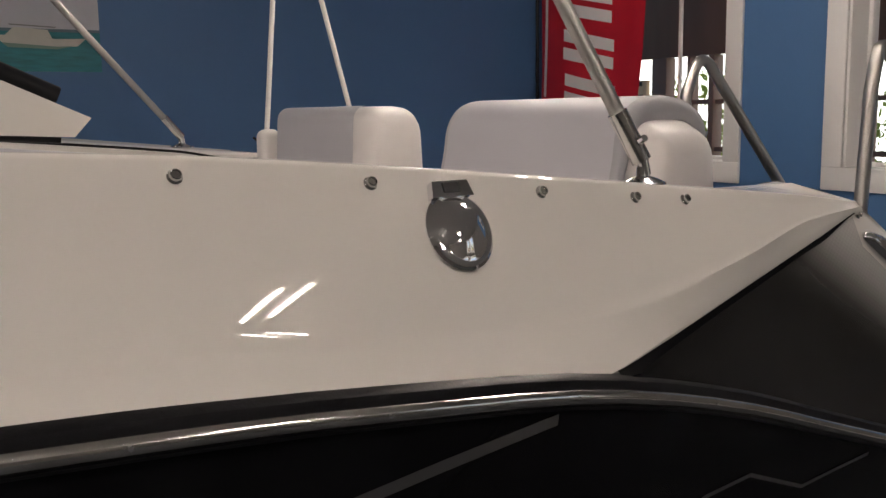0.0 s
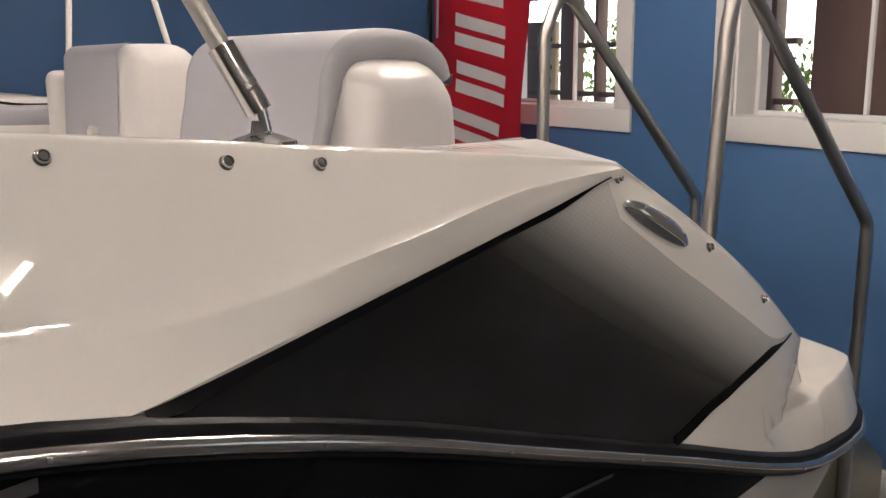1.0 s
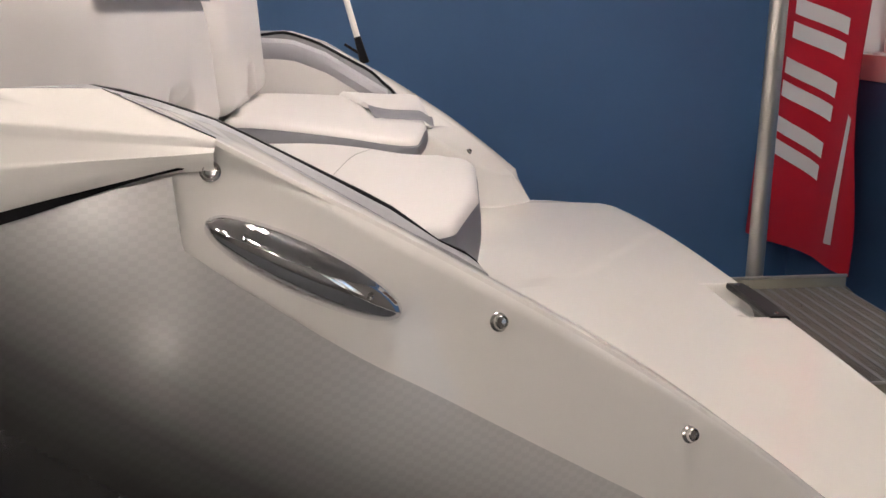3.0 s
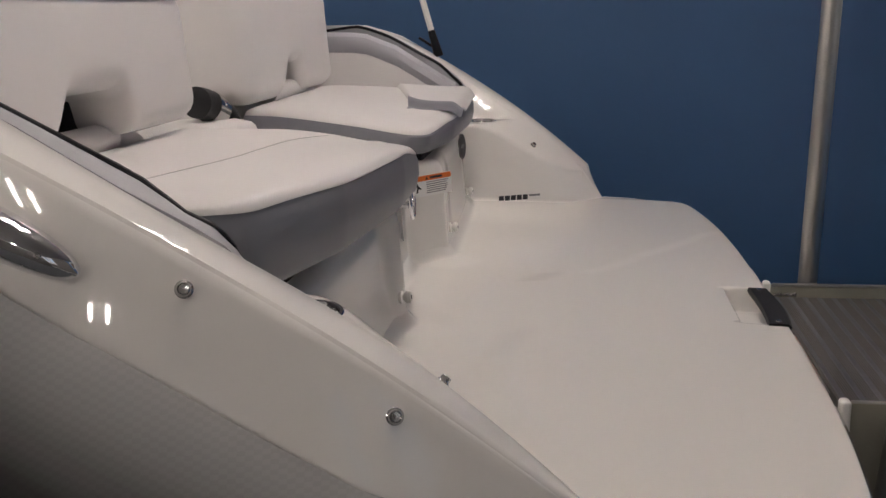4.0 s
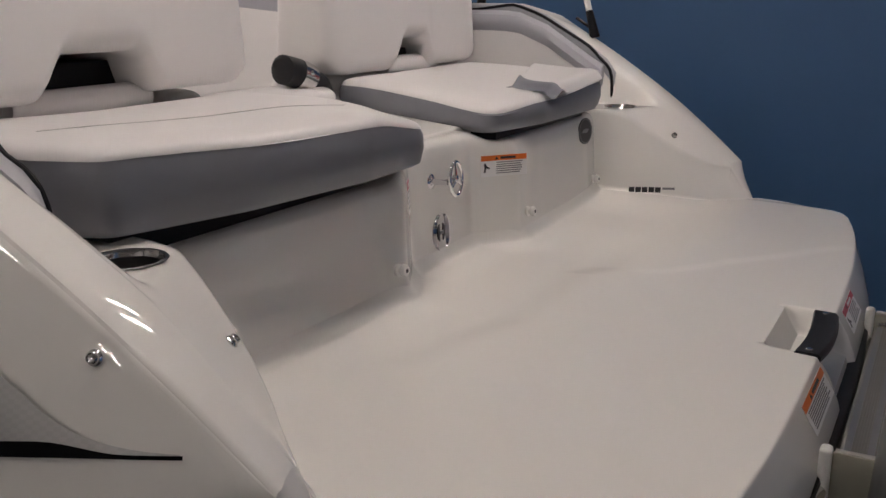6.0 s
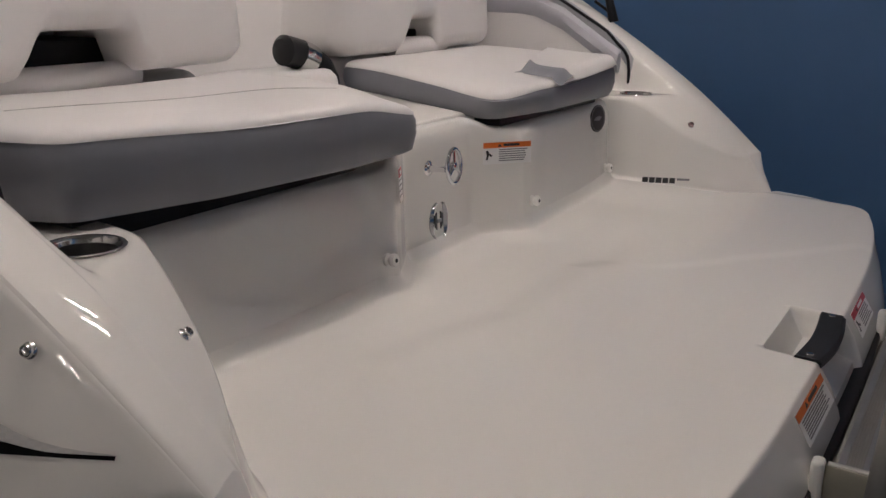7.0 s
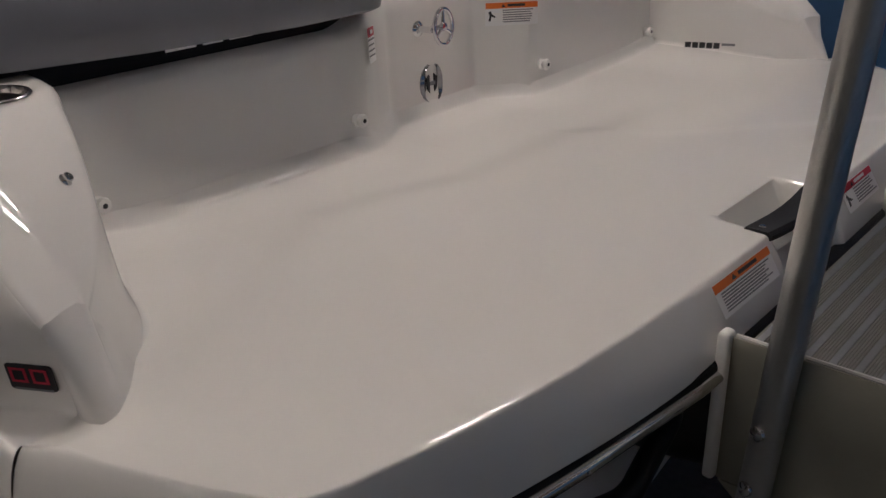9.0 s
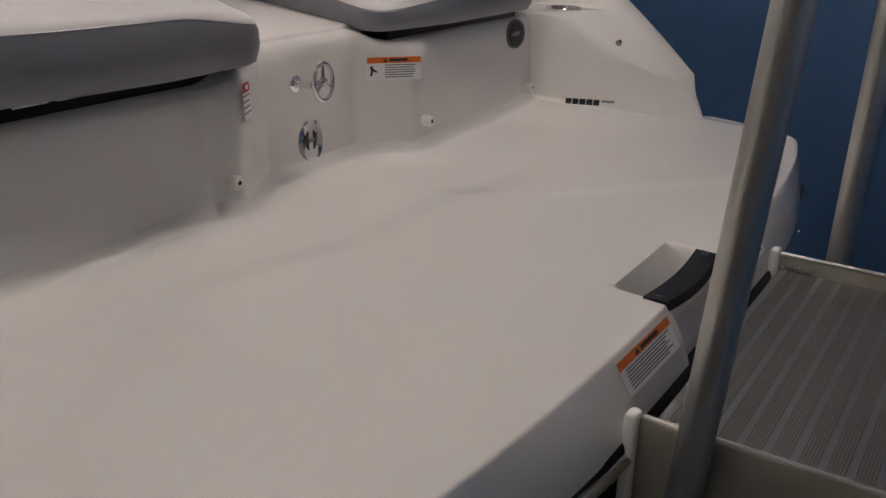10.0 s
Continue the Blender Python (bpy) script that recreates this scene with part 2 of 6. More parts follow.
def curve(pts):
    """A smooth function through (x, value, ...) rows, by x."""
    p = np.array(sorted(pts), float)
    x, v = p[:, 0], p[:, 1:]
    h = np.diff(x)[:, None]
    d = np.diff(v, axis=0) / h
    s = np.vstack([d[:1], (d[:-1] * h[1:] + d[1:] * h[:-1]) / (h[1:] + h[:-1]), d[-1:]])

    def at(q):
        q = min(max(q, x[0]), x[-1])
        i = min(int(np.searchsorted(x, q, "right")) - 1, len(x) - 2)
        i = max(i, 0)
        w = x[i + 1] - x[i]
        t = (q - x[i]) / w
        return ((2 * t ** 3 - 3 * t ** 2 + 1) * v[i] + (t ** 3 - 2 * t ** 2 + t) * w * s[i] + (3 * t ** 2 - 2 * t ** 3) * v[i + 1] + (t ** 3 - t ** 2) * w * s[i + 1])
    return at


def smoothstep(a, b, x):
    t = min(1.0, max(0.0, (x - a) / (b - a)))
    return t * t * (3 - 2 * t)


def prism(outline, z0, z1, round_top=0.012, crown=0.0, bm=None, bottom=True, inset=0.0):
    """An upright block over a plan outline, with a rounded top edge."""
    c = Vector((sum(p[0] for p in outline) / len(outline), sum(p[1] for p in outline) / len(outline)))

    def ring(off, z):
        n = len(outline)
        out = []
        for i in range(n):
            a, b, d = (Vector(outline[(i + k) % n]) for k in (-1, 0, 1))
            t = (d - a).normalized()
            nrm = Vector((t.y, -t.x))
            if nrm.dot(b - c) < 0:
                nrm = -nrm
            q = b - nrm * off
            out.append((q.x, q.y, z))
        return out
    rows = [ring(inset, z0), ring(0, z0 + (z1 - z0) * 0.35), ring(0, z1 - round_top)]
    for k in range(1, 4):
        a = k / 3 * math.pi / 2
        rows.append(ring(round_top * (1 - math.cos(a)), z1 - round_top + round_top * math.sin(a)))
    bm = rows_bm(rows, bm, closed=True)
    bm.verts.ensure_lookup_table()
    return bm, ring


def rounded_outline(pts, radius, seg=6):
    p = [Vector(q) for q in pts]
    out = []
    n = len(p)
    for i in range(n):
        r = radius[i] if isinstance(radius, (list, tuple)) else radius
        a, b, c = p[i - 1], p[i], p[(i + 1) % n]
        u, v = (a - b), (c - b)
        ang = u.angle(v)
        d = min(r / math.tan(ang / 2), u.length * 0.45, v.length * 0.45)
        s, e = b + u.normalized() * d, b + v.normalized() * d
        for k in range(seg + 1):
            t = k / seg
            out.append(s * (1 - t) ** 2 + b * 2 * t * (1 - t) + e * t * t)
    return [tuple(q) for q in out]


def densify(outline, step=0.05):
    out = []
    n = len(outline)
    for i in range(n):
        a, b = Vector(outline[i]), Vector(outline[(i + 1) % n])
        k = max(1, int((b - a).length / step))
        out += [tuple(a.lerp(b, j / k)) for j in range(k)]
    return out


def plate(outline, m, depth=0.001, bm=None):
    """A thin flat plate over an outline in the plane of m, its face at +z."""
    bm = bm or bmesh.new()
    top = [bm.verts.new(m @ Vector((x, y, depth))) for x, y in outline]
    bot = [bm.verts.new(m @ Vector((x, y, 0))) for x, y in outline]
    bm.faces.new(top)
    n = len(top)
    for i in range(n):
        bm.faces.new((bot[i], bot[(i + 1) % n], top[(i + 1) % n], top[i]))
    return bm


def rect(x0, x1, y0, y1):
    return [(x0, y0), (x1, y0), (x1, y1), (x0, y1)]

# ---------------------------------------------------------------- the room
RX0, RY0 = -8.5, -6.5
T = 0.22
bm = block(RX0 - T, WALL_X + 4.5, RY0 - T, WALL_Y + T, FLOOR_Z - 0.15, FLOOR_Z, 0)
solo("floor", bm, CARPET, "grey speckled showroom floor", "floor", "structure")
bm = block(RX0 - T, WALL_X + T, RY0 - T, WALL_Y + T, CEIL_Z, CEIL_Z + 0.15, 0)
solo("ceiling", bm, CEIL, "plain white showroom ceiling", "ceiling", "structure")
bm = block(RX0 - T, WALL_X + T, WALL_Y, WALL_Y + T, FLOOR_Z, CEIL_Z, 0)
solo("wall_starboard", bm, BLUE, "flat mid-blue painted showroom wall", "wall", "structure")
# unseen walls, coloured dark to hold down bounced light
bm = block(RX0 - T, WALL_X + T, RY0 - T, RY0, FLOOR_Z, CEIL_Z, 0)
solo("wall_port", bm, DARK_WALL, "unseen showroom wall, kept dark to limit bounce", "wall", "structure")
bm = block(RX0 - T, RX0, RY0, WALL_Y, FLOOR_Z, CEIL_Z, 0)
solo("wall_fore", bm, DARK_WALL, "unseen showroom wall, kept dark to limit bounce", "wall", "structure")

# openings of the wall behind the stairs: (y0, y1, z0, z1)
OPEN = [(1.272, 2.30, 0.440, 1.68), (-0.80, 0.518, 0.440, 1.68)]
PORT_END = -1.4
PORT_OPEN = [(-6.40, -5.45), (-5.10, -4.15)]
PORT_TOP = 1.84
# unseen run of the aft wall, dark so the hull mirrors little light
bm = block(WALL_X, WALL_X + T, RY0, PORT_END, FLOOR_Z, OPEN[0][2], 0)
block(WALL_X, WALL_X + T, RY0, PORT_END, PORT_TOP, CEIL_Z, 0, bm=bm)
for a, b in ((RY0, PORT_OPEN[0][0]), (PORT_OPEN[0][1], PORT_OPEN[1][0]), (PORT_OPEN[1][1], PORT_END)):
    block(WALL_X, WALL_X + T, a, b, OPEN[0][2], PORT_TOP, 0, bm=bm)
solo("wall_aft_port", bm, DARK_WALL, "unseen wall with two windows, kept dark for reflections", "wall", "structure")
bm = block(WALL_X, WALL_X + T, PORT_END, WALL_Y, FLOOR_Z, OPEN[0][2], 0)
block(WALL_X, WALL_X + T, PORT_END, WALL_Y, OPEN[0][3], CEIL_Z, 0, bm=bm)
for a, b in ((PORT_END, OPEN[1][0]), (OPEN[1][1], OPEN[0][0]), (OPEN[0][1], WALL_Y)):
    block(WALL_X, WALL_X + T, a, b, OPEN[0][2], OPEN[0][3], 0, bm=bm)
solo("wall_aft", bm, BLUE, "mid-blue painted wall with two white-trimmed windows", "wall", "structure")

base = thing("baseboard", (WALL_X, 0, FLOOR_Z), "white painted baseboard along the blue walls", "baseboard", kind="structure")
part("board", block(WALL_X - 0.018, WALL_X - 0.002, RY0, WALL_Y - 0.02, FLOOR_Z + 0.002, FLOOR_Z + 0.165, 0.004), TRIM_WHITE, base)
part("board", block(RX0, WALL_X - 0.002, WALL_Y - 0.018, WALL_Y - 0.002, FLOOR_Z + 0.002, FLOOR_Z + 0.165, 0.004), TRIM_WHITE, base)


def window(name, y0, y1, z0, z1, mullions, bars):
    w = thing(name, (WALL_X, (y0 + y1) / 2, z0), "white-cased window looking out on a bright porch", "window", kind="structure")
    c, x = 0.113, WALL_X - 0.022
    part("casing", block(x, WALL_X - 0.002, y0 - c, y1 + c, z0 - c, z0 + 0.004, 0.004), TRIM_WHITE, w)
    part("casing", block(x, WALL_X - 0.002, y0 - c, y1 + c, z1, z1 + c, 0.004), TRIM_WHITE, w)
    part("casing", block(x, WALL_X - 0.002, y0 - c, y0, z0 + 0.004, z1, 0.004), TRIM_WHITE, w)
    part("casing", block(x, WALL_X - 0.002, y1, y1 + c, z0 + 0.004, z1, 0.004), TRIM_WHITE, w)
    part("sill", block(WALL_X - 0.002, WALL_X + T + 0.02, y0, y1, z0 - 0.01, z0 + 0.004, 0.002), TRIM_WHITE, w)
    part("jamb", block(WALL_X - 0.002, WALL_X + T, y0 - 0.004, y0 + 0.012, z0 + 0.004, z1, 0.002), TRIM_WHITE, w)
    part("jamb", block(WALL_X - 0.002, WALL_X + T, y1 - 0.012, y1 + 0.004, z0 + 0.004, z1, 0.002), TRIM_WHITE, w)
    part("jamb", block(WALL_X - 0.002, WALL_X + T, y0, y1, z1 - 0.012, z1 + 0.004, 0.002), TRIM_WHITE, w)
    xs = WALL_X + 0.15
    fr = 0.022
    for a, b, d, e in ((y0 + .012, y0 + .012 + fr, z0 + .004, z1 - .012), (y1 - .012 - fr, y1 - .012, z0 + .004, z1 - .012), (y0 + .034, y1 - .034, z0 + .004, z0 + .004 + fr), (y0 + .034, y1 - .034, z1 - .034, z1 - .012)):
        part("sash_rail", block(xs - 0.018, xs + 0.018, a, b, d, e, 0.003), TRIM_WHITE, w)
    for y in mullions:
        part("mullion", block(xs - 0.012, xs + 0.012, y - 0.009, y + 0.009, z0 + .026, z1 - .034, 0.003), TRIM_WHITE, w)
    for z in bars:
        part("glazing_bar", block(xs - 0.010, xs + 0.010, y0 + .034, y1 - .034, z - 0.008, z + 0.008, 0.003), TRIM_WHITE, w)
    p = part("pane", block(xs - 0.003, xs + 0.003, y0 + .034, y1 - .034, z0 + .026, z1 - .034, 0), GLASS, w, "clear glass pane")
    p.visible_shadow = False
    return w


window("window_1", *OPEN[0], (1.77,), ())
window("window_2", *OPEN[1], (-0.047,), ())
window("window_3", *PORT_OPEN[0], OPEN[0][2], PORT_TOP, (-5.92,), ())
window("window_4", *PORT_OPEN[1], OPEN[0][2], PORT_TOP, (-4.62,), ())

# the porch outside the windows
PX = WALL_X + T
porch = thing("porch_front", (PX + 1.5, 0.8, FLOOR_Z), "brown timber porch front with open glazed bays", "porch", kind="structure")
QX = PX + 0.83
for y, w in ((1.11, 0.10), (1.62, 0.05), (1.95, 0.04), (2.29, 0.05), (2.505, 0.030), (2.80, 0.15), (3.82, 0.06), (4.5, 0.06), (5.3, 0.06)):
    part("post", block(QX - 0.05, QX + 0.05, y - w / 2, y + w / 2, FLOOR_Z, 1.12, 0.006), WOOD_DARK, porch)
# unseen posts and rails to port, added to break up the window reflections
for k in range(14):
    y = -1.35 - 0.55 * k
    part("post", block(QX - 0.05, QX + 0.05, y - 0.03, y + 0.03, FLOOR_Z, 1.12, 0.006), WOOD_DARK, porch)
for z in (0.05, 0.455, 0.79):
    part("rail", block(QX - 0.03, QX + 0.03, -9.0, -1.10, z - 0.017, z + 0.017, 0.004), WOOD_DARK, porch)
for z in (0.05, 0.455, 0.79):
    part("rail", block(QX - 0.03, QX + 0.03, 0.93, 6.0, z - 0.017, z + 0.017, 0.004), WOOD_DARK, porch)
part("header", block(QX - 0.04, QX + 0.04, -3.0, 6.0, 1.122, 3.4, 0.004), WOOD_DARK, porch, "brown boarded header above the bays")
part("board", block(QX - 0.02, QX + 0.02, 2.960, 3.095, FLOOR_Z, 0.965, 0.004), WOOD_TAN, porch, "tan board with dark marks")
for k in range(5):
    part("board_mark", block(QX - 0.025, QX - 0.0205, 3.005 - 0.01 * (k % 2), 3.055, 0.52 + 0.10 * k, 0.555 + 0.10 * k, 0.001), INK, porch)
for k in range(3):
    part("board", block(QX - 0.02, QX + 0.02, 3.10 + 0.26 * k, 3.355 + 0.26 * k, FLOOR_Z, 0.965, 0.004), WOOD_DARK, porch, "dark brown screen board")
for k in range(6):
    y = 0.835 - 0.33 * k
    part("board", block(QX - 0.02, QX + 0.02, y - 0.326, y, FLOOR_Z, 1.12, 0.004), WOOD_DARK, porch, "dark brown screen board")
bm = block(PX + 2.3, PX + 30, -25, 30, FLOOR_Z - 0.15, FLOOR_Z - 0.1, 0)
solo("ground", bm, CONCRETE, "pale sunlit paving outside the windows", "ground", "structure")


def shrub(x, y, z, r, seed):
    rng = random.Random(seed)
    bm = bmesh.new()
    for _ in range(900):
        d = Vector((rng.gauss(0, 1), rng.gauss(0, 1), rng.gauss(0, 1))).normalized() * r * rng.uniform(0.55, 1.0)
        q = Vector((x, y, z)) + Vector((d.x, d.y, d.z * 0.8))
        m = Matrix.Translation(q) @ Euler((rng.uniform(0, 6), rng.uniform(0, 6), rng.uniform(0, 6))).to_matrix().to_4x4()
        s = rng.uniform(0.03, 0.07)
        vs = [bm.verts.new(m @ Vector(p)) for p in ((-s, 0, 0), (0, -s * 0.5, 0.01), (s, 0, 0), (0, s * 0.5, 0.01))]
        bm.faces.new(vs)
    solo("shrub", bm, LEAF, "sunlit green shrub outside the windows", "shrub", group="shrubs outside", flat=True)


for i, (x, y, z, r) in enumerate(((PX + 4.0, 1.2, 0.1, 0.7), (PX + 5.0, 3.3, 0.2, 0.9), (PX + 4.6, 5.2, 0.0, 0.9), (PX + 4.2, -0.3, 0.1, 0.6), (PX + 6.0, 7.2, 0.4, 1.2), (PX + 3.6, -3.6, 0.1, 0.8), (PX + 3.8, -5.6, 0.3, 0.9), (PX + 4.4, -8.0, 0.3, 1.1))):
    shrub(x, y, z, r, i)
bm = rows_bm([[(PX + 14, -14, FLOOR_Z - 0.2), (PX + 14, 34, FLOOR_Z - 0.2)], [(PX + 14, -14, 9), (PX + 14, 34, 9)]])
solo("backdrop", bm, SKY_GLOW, "bright hazy daylight beyond the porch", "backdrop", "structure")


# ceiling lights: two bare tubes in a white tray
def ceiling_light():
    f = thing("ceiling_light", (0, 0, CEIL_Z), "white ceiling fixture with two lit tubes", "ceiling light", "ceiling lights")
    part("tray", block(-0.15, 0.15, -0.29, 0.29, CEIL_Z - 0.05, CEIL_Z - 0.001, 0.01), TRIM_WHITE, f)
    for x in (-0.075, 0.075):
        part("tube", tube([(x, -0.25, CEIL_Z - 0.075), (x, 0.25, CEIL_Z - 0.075)], 0.016, 8), TUBE_LIGHT, f, "glowing fluorescent tube")
        for y in (-0.26, 0.26):
            part("holder", block(x - 0.014, x + 0.014, y - 0.012, y + 0.012, CEIL_Z - 0.095, CEIL_Z - 0.045, 0.003), WHITE_PLASTIC, f)
    return f


lamp = ceiling_light()
first = True
# a few match tubes mirrored in the hull; the rest are added for light
for x, y in ((-5.35, -3.25), (-3.15, -3.25), (-1.90, -3.25), (-0.38, -3.62), (0.09, -5.60), (-3.2, -5.60), (-4.6, -0.45), (-2.3, -0.45), (0.14, -0.85), (0.14, 0.65)):
    m = Matrix.Translation((x, y, CEIL_Z))
    if first:
        lamp.matrix_basis = m
        first = False
    else:
        copy_thing(lamp, m)

# ---------------------------------------------------------------- the boat
boat = thing("jet_boat", (-2.0, 0, FLOOR_Z), "white sport jet boat with black side graphics on a trailer", "boat")

# side curves by x: half-breadth and height
GUN = curve([(-5.2, 0.10, 0.86), (-4.6, 0.55, 0.84), (-3.8, 0.98, 0.80), (-3.0, 1.22, 0.765), (-2.3, 1.31, 0.735), (-1.71, 1.325, 0.708), (-1.20, 1.322, 0.660), (-0.88, 1.288, 0.626), (-0.45, 1.235, 0.578), (-0.30, 1.212, 0.558)])
RIDGE = curve([(-5.2, 0.14, 0.70), (-4.6, 0.64, 0.67), (-3.8, 1.08, 0.62), (-3.0, 1.33, 0.57), (-2.3, 1.415, 0.53), (-1.53, 1.418, 0.487), (-1.26, 1.405, 0.468), (-1.03, 1.375, 0.474), (-0.82, 1.338, 0.503), (-0.54, 1.270, 0.541), (-0.30, 1.222, 0.549)])
RAIL = curve([(-5.2, 0.16, 0.62), (-4.6, 0.68, 0.60), (-3.8, 1.13, 0.56), (-3.0, 1.38, 0.535), (-2.3, 1.465, 0.497), (-1.54, 1.458, 0.445), (-1.165, 1.441, 0.394), (-0.87, 1.415, 0.315), (-0.62, 1.386, 0.227), (-0.282, 1.340, 0.107), (0.06, 1.282, -0.020), (0.20, 1.252, -0.066), (0.324, 1.218, -0.096), (0.45, 1.190, -0.104)])
PODTOP = curve([(-0.30, 1.212, 0.558), (-0.055, 1.190, 0.415), (0.141, 1.167, 0.284), (0.246, 1.153, 0.202), (0.338, 1.140, 0.124)])
LIP_A, LIP_B = Vector((-1.165, 1.441, 0.394)), Vector((-0.325, 1.226, 0.540))
INNER = curve([(-5.2, 0.02, 0.87), (-4.6, 0.42, 0.855), (-3.8, 0.82, 0.815), (-3.0, 1.04, 0.78), (-2.3, 1.13, 0.715), (-1.71, 1.16, 0.682), (-1.2, 1.16, 0.636), (-0.88, 1.15, 0.606), (-0.60, 1.14, 0.600), (-0.44, 1.132, 0.598), (-0.41, 1.130, 0.597), (-0.395, 1.129, 0.591), (-0.30, 1.122, 0.555)])


def lip(x):
    t = min(1.0, max(0.0, (x - LIP_A.x) / (LIP_B.x - LIP_A.x)))
    q = LIP_A.lerp(LIP_B, t)
    return q.y, q.z


def panel_top(x):
    """Upper edge of the side panel that carries the graphic."""
    if x < LIP_B.x:
        b, z = lip(x)
        k = 0.017 * smoothstep(LIP_B.x, LIP_B.x - 0.14, x)
        return b - k, z + 0.004
    return tuple(PODTOP(x)) if x > -0.30 else tuple(PODTOP(-0.30))


PANEL_REF = curve([(x, *panel_top(x)) for x in (-1.165, -1.0, -0.85, -0.7, -0.55, -0.42, -0.20, -0.05, 0.10, 0.20, 0.338)])


def panel(x, z):
    """Half-breadth of the side panel at x and height z."""
    bt, zt = panel_top(x)
    bb, zb = RAIL(x)
    bt, zt = PANEL_REF(x)
    t = (zt - z) / max(1e-4, zt - zb)
    return bt + (bb - bt) * t + (0.010 - 0.013 * smoothstep(-0.28, -0.55, x)) * smoothstep(0.0, 0.25, zt - zb) * math.sin(math.pi * min(1, max(0, t)))


AFT = curve([(0.0, 0.740), (0.35, 0.737), (0.55, 0.731), (0.72, 0.719), (0.86, 0.702), (0.97, 0.681), (1.035, 0.664), (1.065, 0.647), (1.085, 0.617), (1.105, 0.573), (1.126, 0.520), (1.150, 0.460), (1.163, 0.410), (1.176, 0.367), (1.188, 0.338)])
FOOT = curve([(0.0, -0.060), (0.88, -0.060), (0.905, -0.02), (0.925, 0.05), (0.955, 0.14), (1.02, 0.245), (1.09, 0.328), (1.12, 0.334), (1.190, 0.334)])


def side(name, build, mat, label="", parent=boat, sharp=38.0):
    """Builds a piece for the port and the starboard side."""
    return [part(name, build(s), mat, parent, label, sharp) for s in (-1, 1)]


def frange(a, b, n):
    return [a + (b - a) * i / n for i in range(n + 1)]


def topside(s):
    xs = frange(-5.2, -1.70, 14) + frange(-1.66, -0.33, 38) + [-0.30]
    rows = []
    for x in xs:
        gb, gz = GUN(x); rb, rz = RIDGE(x)
        xi = x - 0.11 * smoothstep(-0.85, -0.30, x)
        ib, iz = INNER(xi)
        eb, ez = RAIL(x) if x < LIP_A.x else lip(x)
        bulge = smoothstep(0.0, 0.12, gz - rz)
        w = 0.45 + 0.55 * smoothstep(-0.5, -0.9, x)
        fold = smoothstep(-1.35, -0.95, x) * smoothstep(0.0, 0.05, gz - rz) * smoothstep(-0.45, -0.75, x)
        row = [(ib - 0.02, iz - 0.10), (ib - 0.006, iz - 0.03), (ib, iz - 0.004), (ib + 0.008, iz), (ib + (gb - ib) * 0.5, iz + (gz - iz) * 0.5), (gb - 0.012 * w, gz + 0.0005), (gb - 0.004 * w, gz - 0.0015 * w), (gb, gz - 0.006 * w)]
        for t in (0.12, 0.3, 0.5, 0.7, 0.88, 0.97):
            row.append((gb + (rb - gb) * t + 0.008 * bulge * smoothstep(-1.05, -1.4, x) * math.sin(math.pi * t) + 0.010 * fold * t, gz - 0.006 + (rz - gz + 0.006) * t))
        row += [(rb + 0.003 * bulge + 0.010 * fold, rz), (rb + (eb - rb) * 0.08 + 0.003 * bulge + 0.009 * fold, rz + (ez - rz) * 0.08), (rb + (eb - rb) * 0.25 + 0.0022 * bulge + 0.007 * fold, rz + (ez - rz) * 0.25), (rb + (eb - rb) * 0.6 + 0.001 * bulge + 0.0032 * fold, rz + (ez - rz) * 0.6), (eb, ez)]
        if x >= LIP_A.x:
            pb, pz = panel_top(x)
            row += [(eb - 0.003, ez - 0.006), (pb - 0.02, pz - 0.004)]
        else:
            row += [(eb - 0.003, ez - 0.001), (eb - 0.02, ez - 0.002)]
        at = [xi] * 4 + [(x + xi) / 2] + [x] * 24
        rows.append([(a, s * b, z) for a, (b, z) in zip(at, row)])
    return rows_bm(rows)


side("topside_deck", topside, GEL, sharp=40)


XS_PANEL = frange(-1.165, -0.345, 30) + [-0.335, -0.326, -0.318, -0.310, -0.302, -0.295] + frange(-0.28, 0.246, 32) + [0.255, 0.265, 0.275, 0.285, 0.295, 0.305, 0.315, 0.325, 0.338]
LEDGE = curve([(0.04, 1.300), (0.09, 1.240), (0.14, 1.207), (0.20, 1.195), (0.26, 1.190), (0.338, 1.190)])


def hollowed(x, z):
    """Half-breadth of the panel with the hollow cut into its after end."""
    xe, ye = 0.240 + 0.817 * z, 1.172 - 0.275 * z
    return min(panel(x, z), ye + (0.68 * (xe - x) if x < xe else -0.55 * (x - xe)))


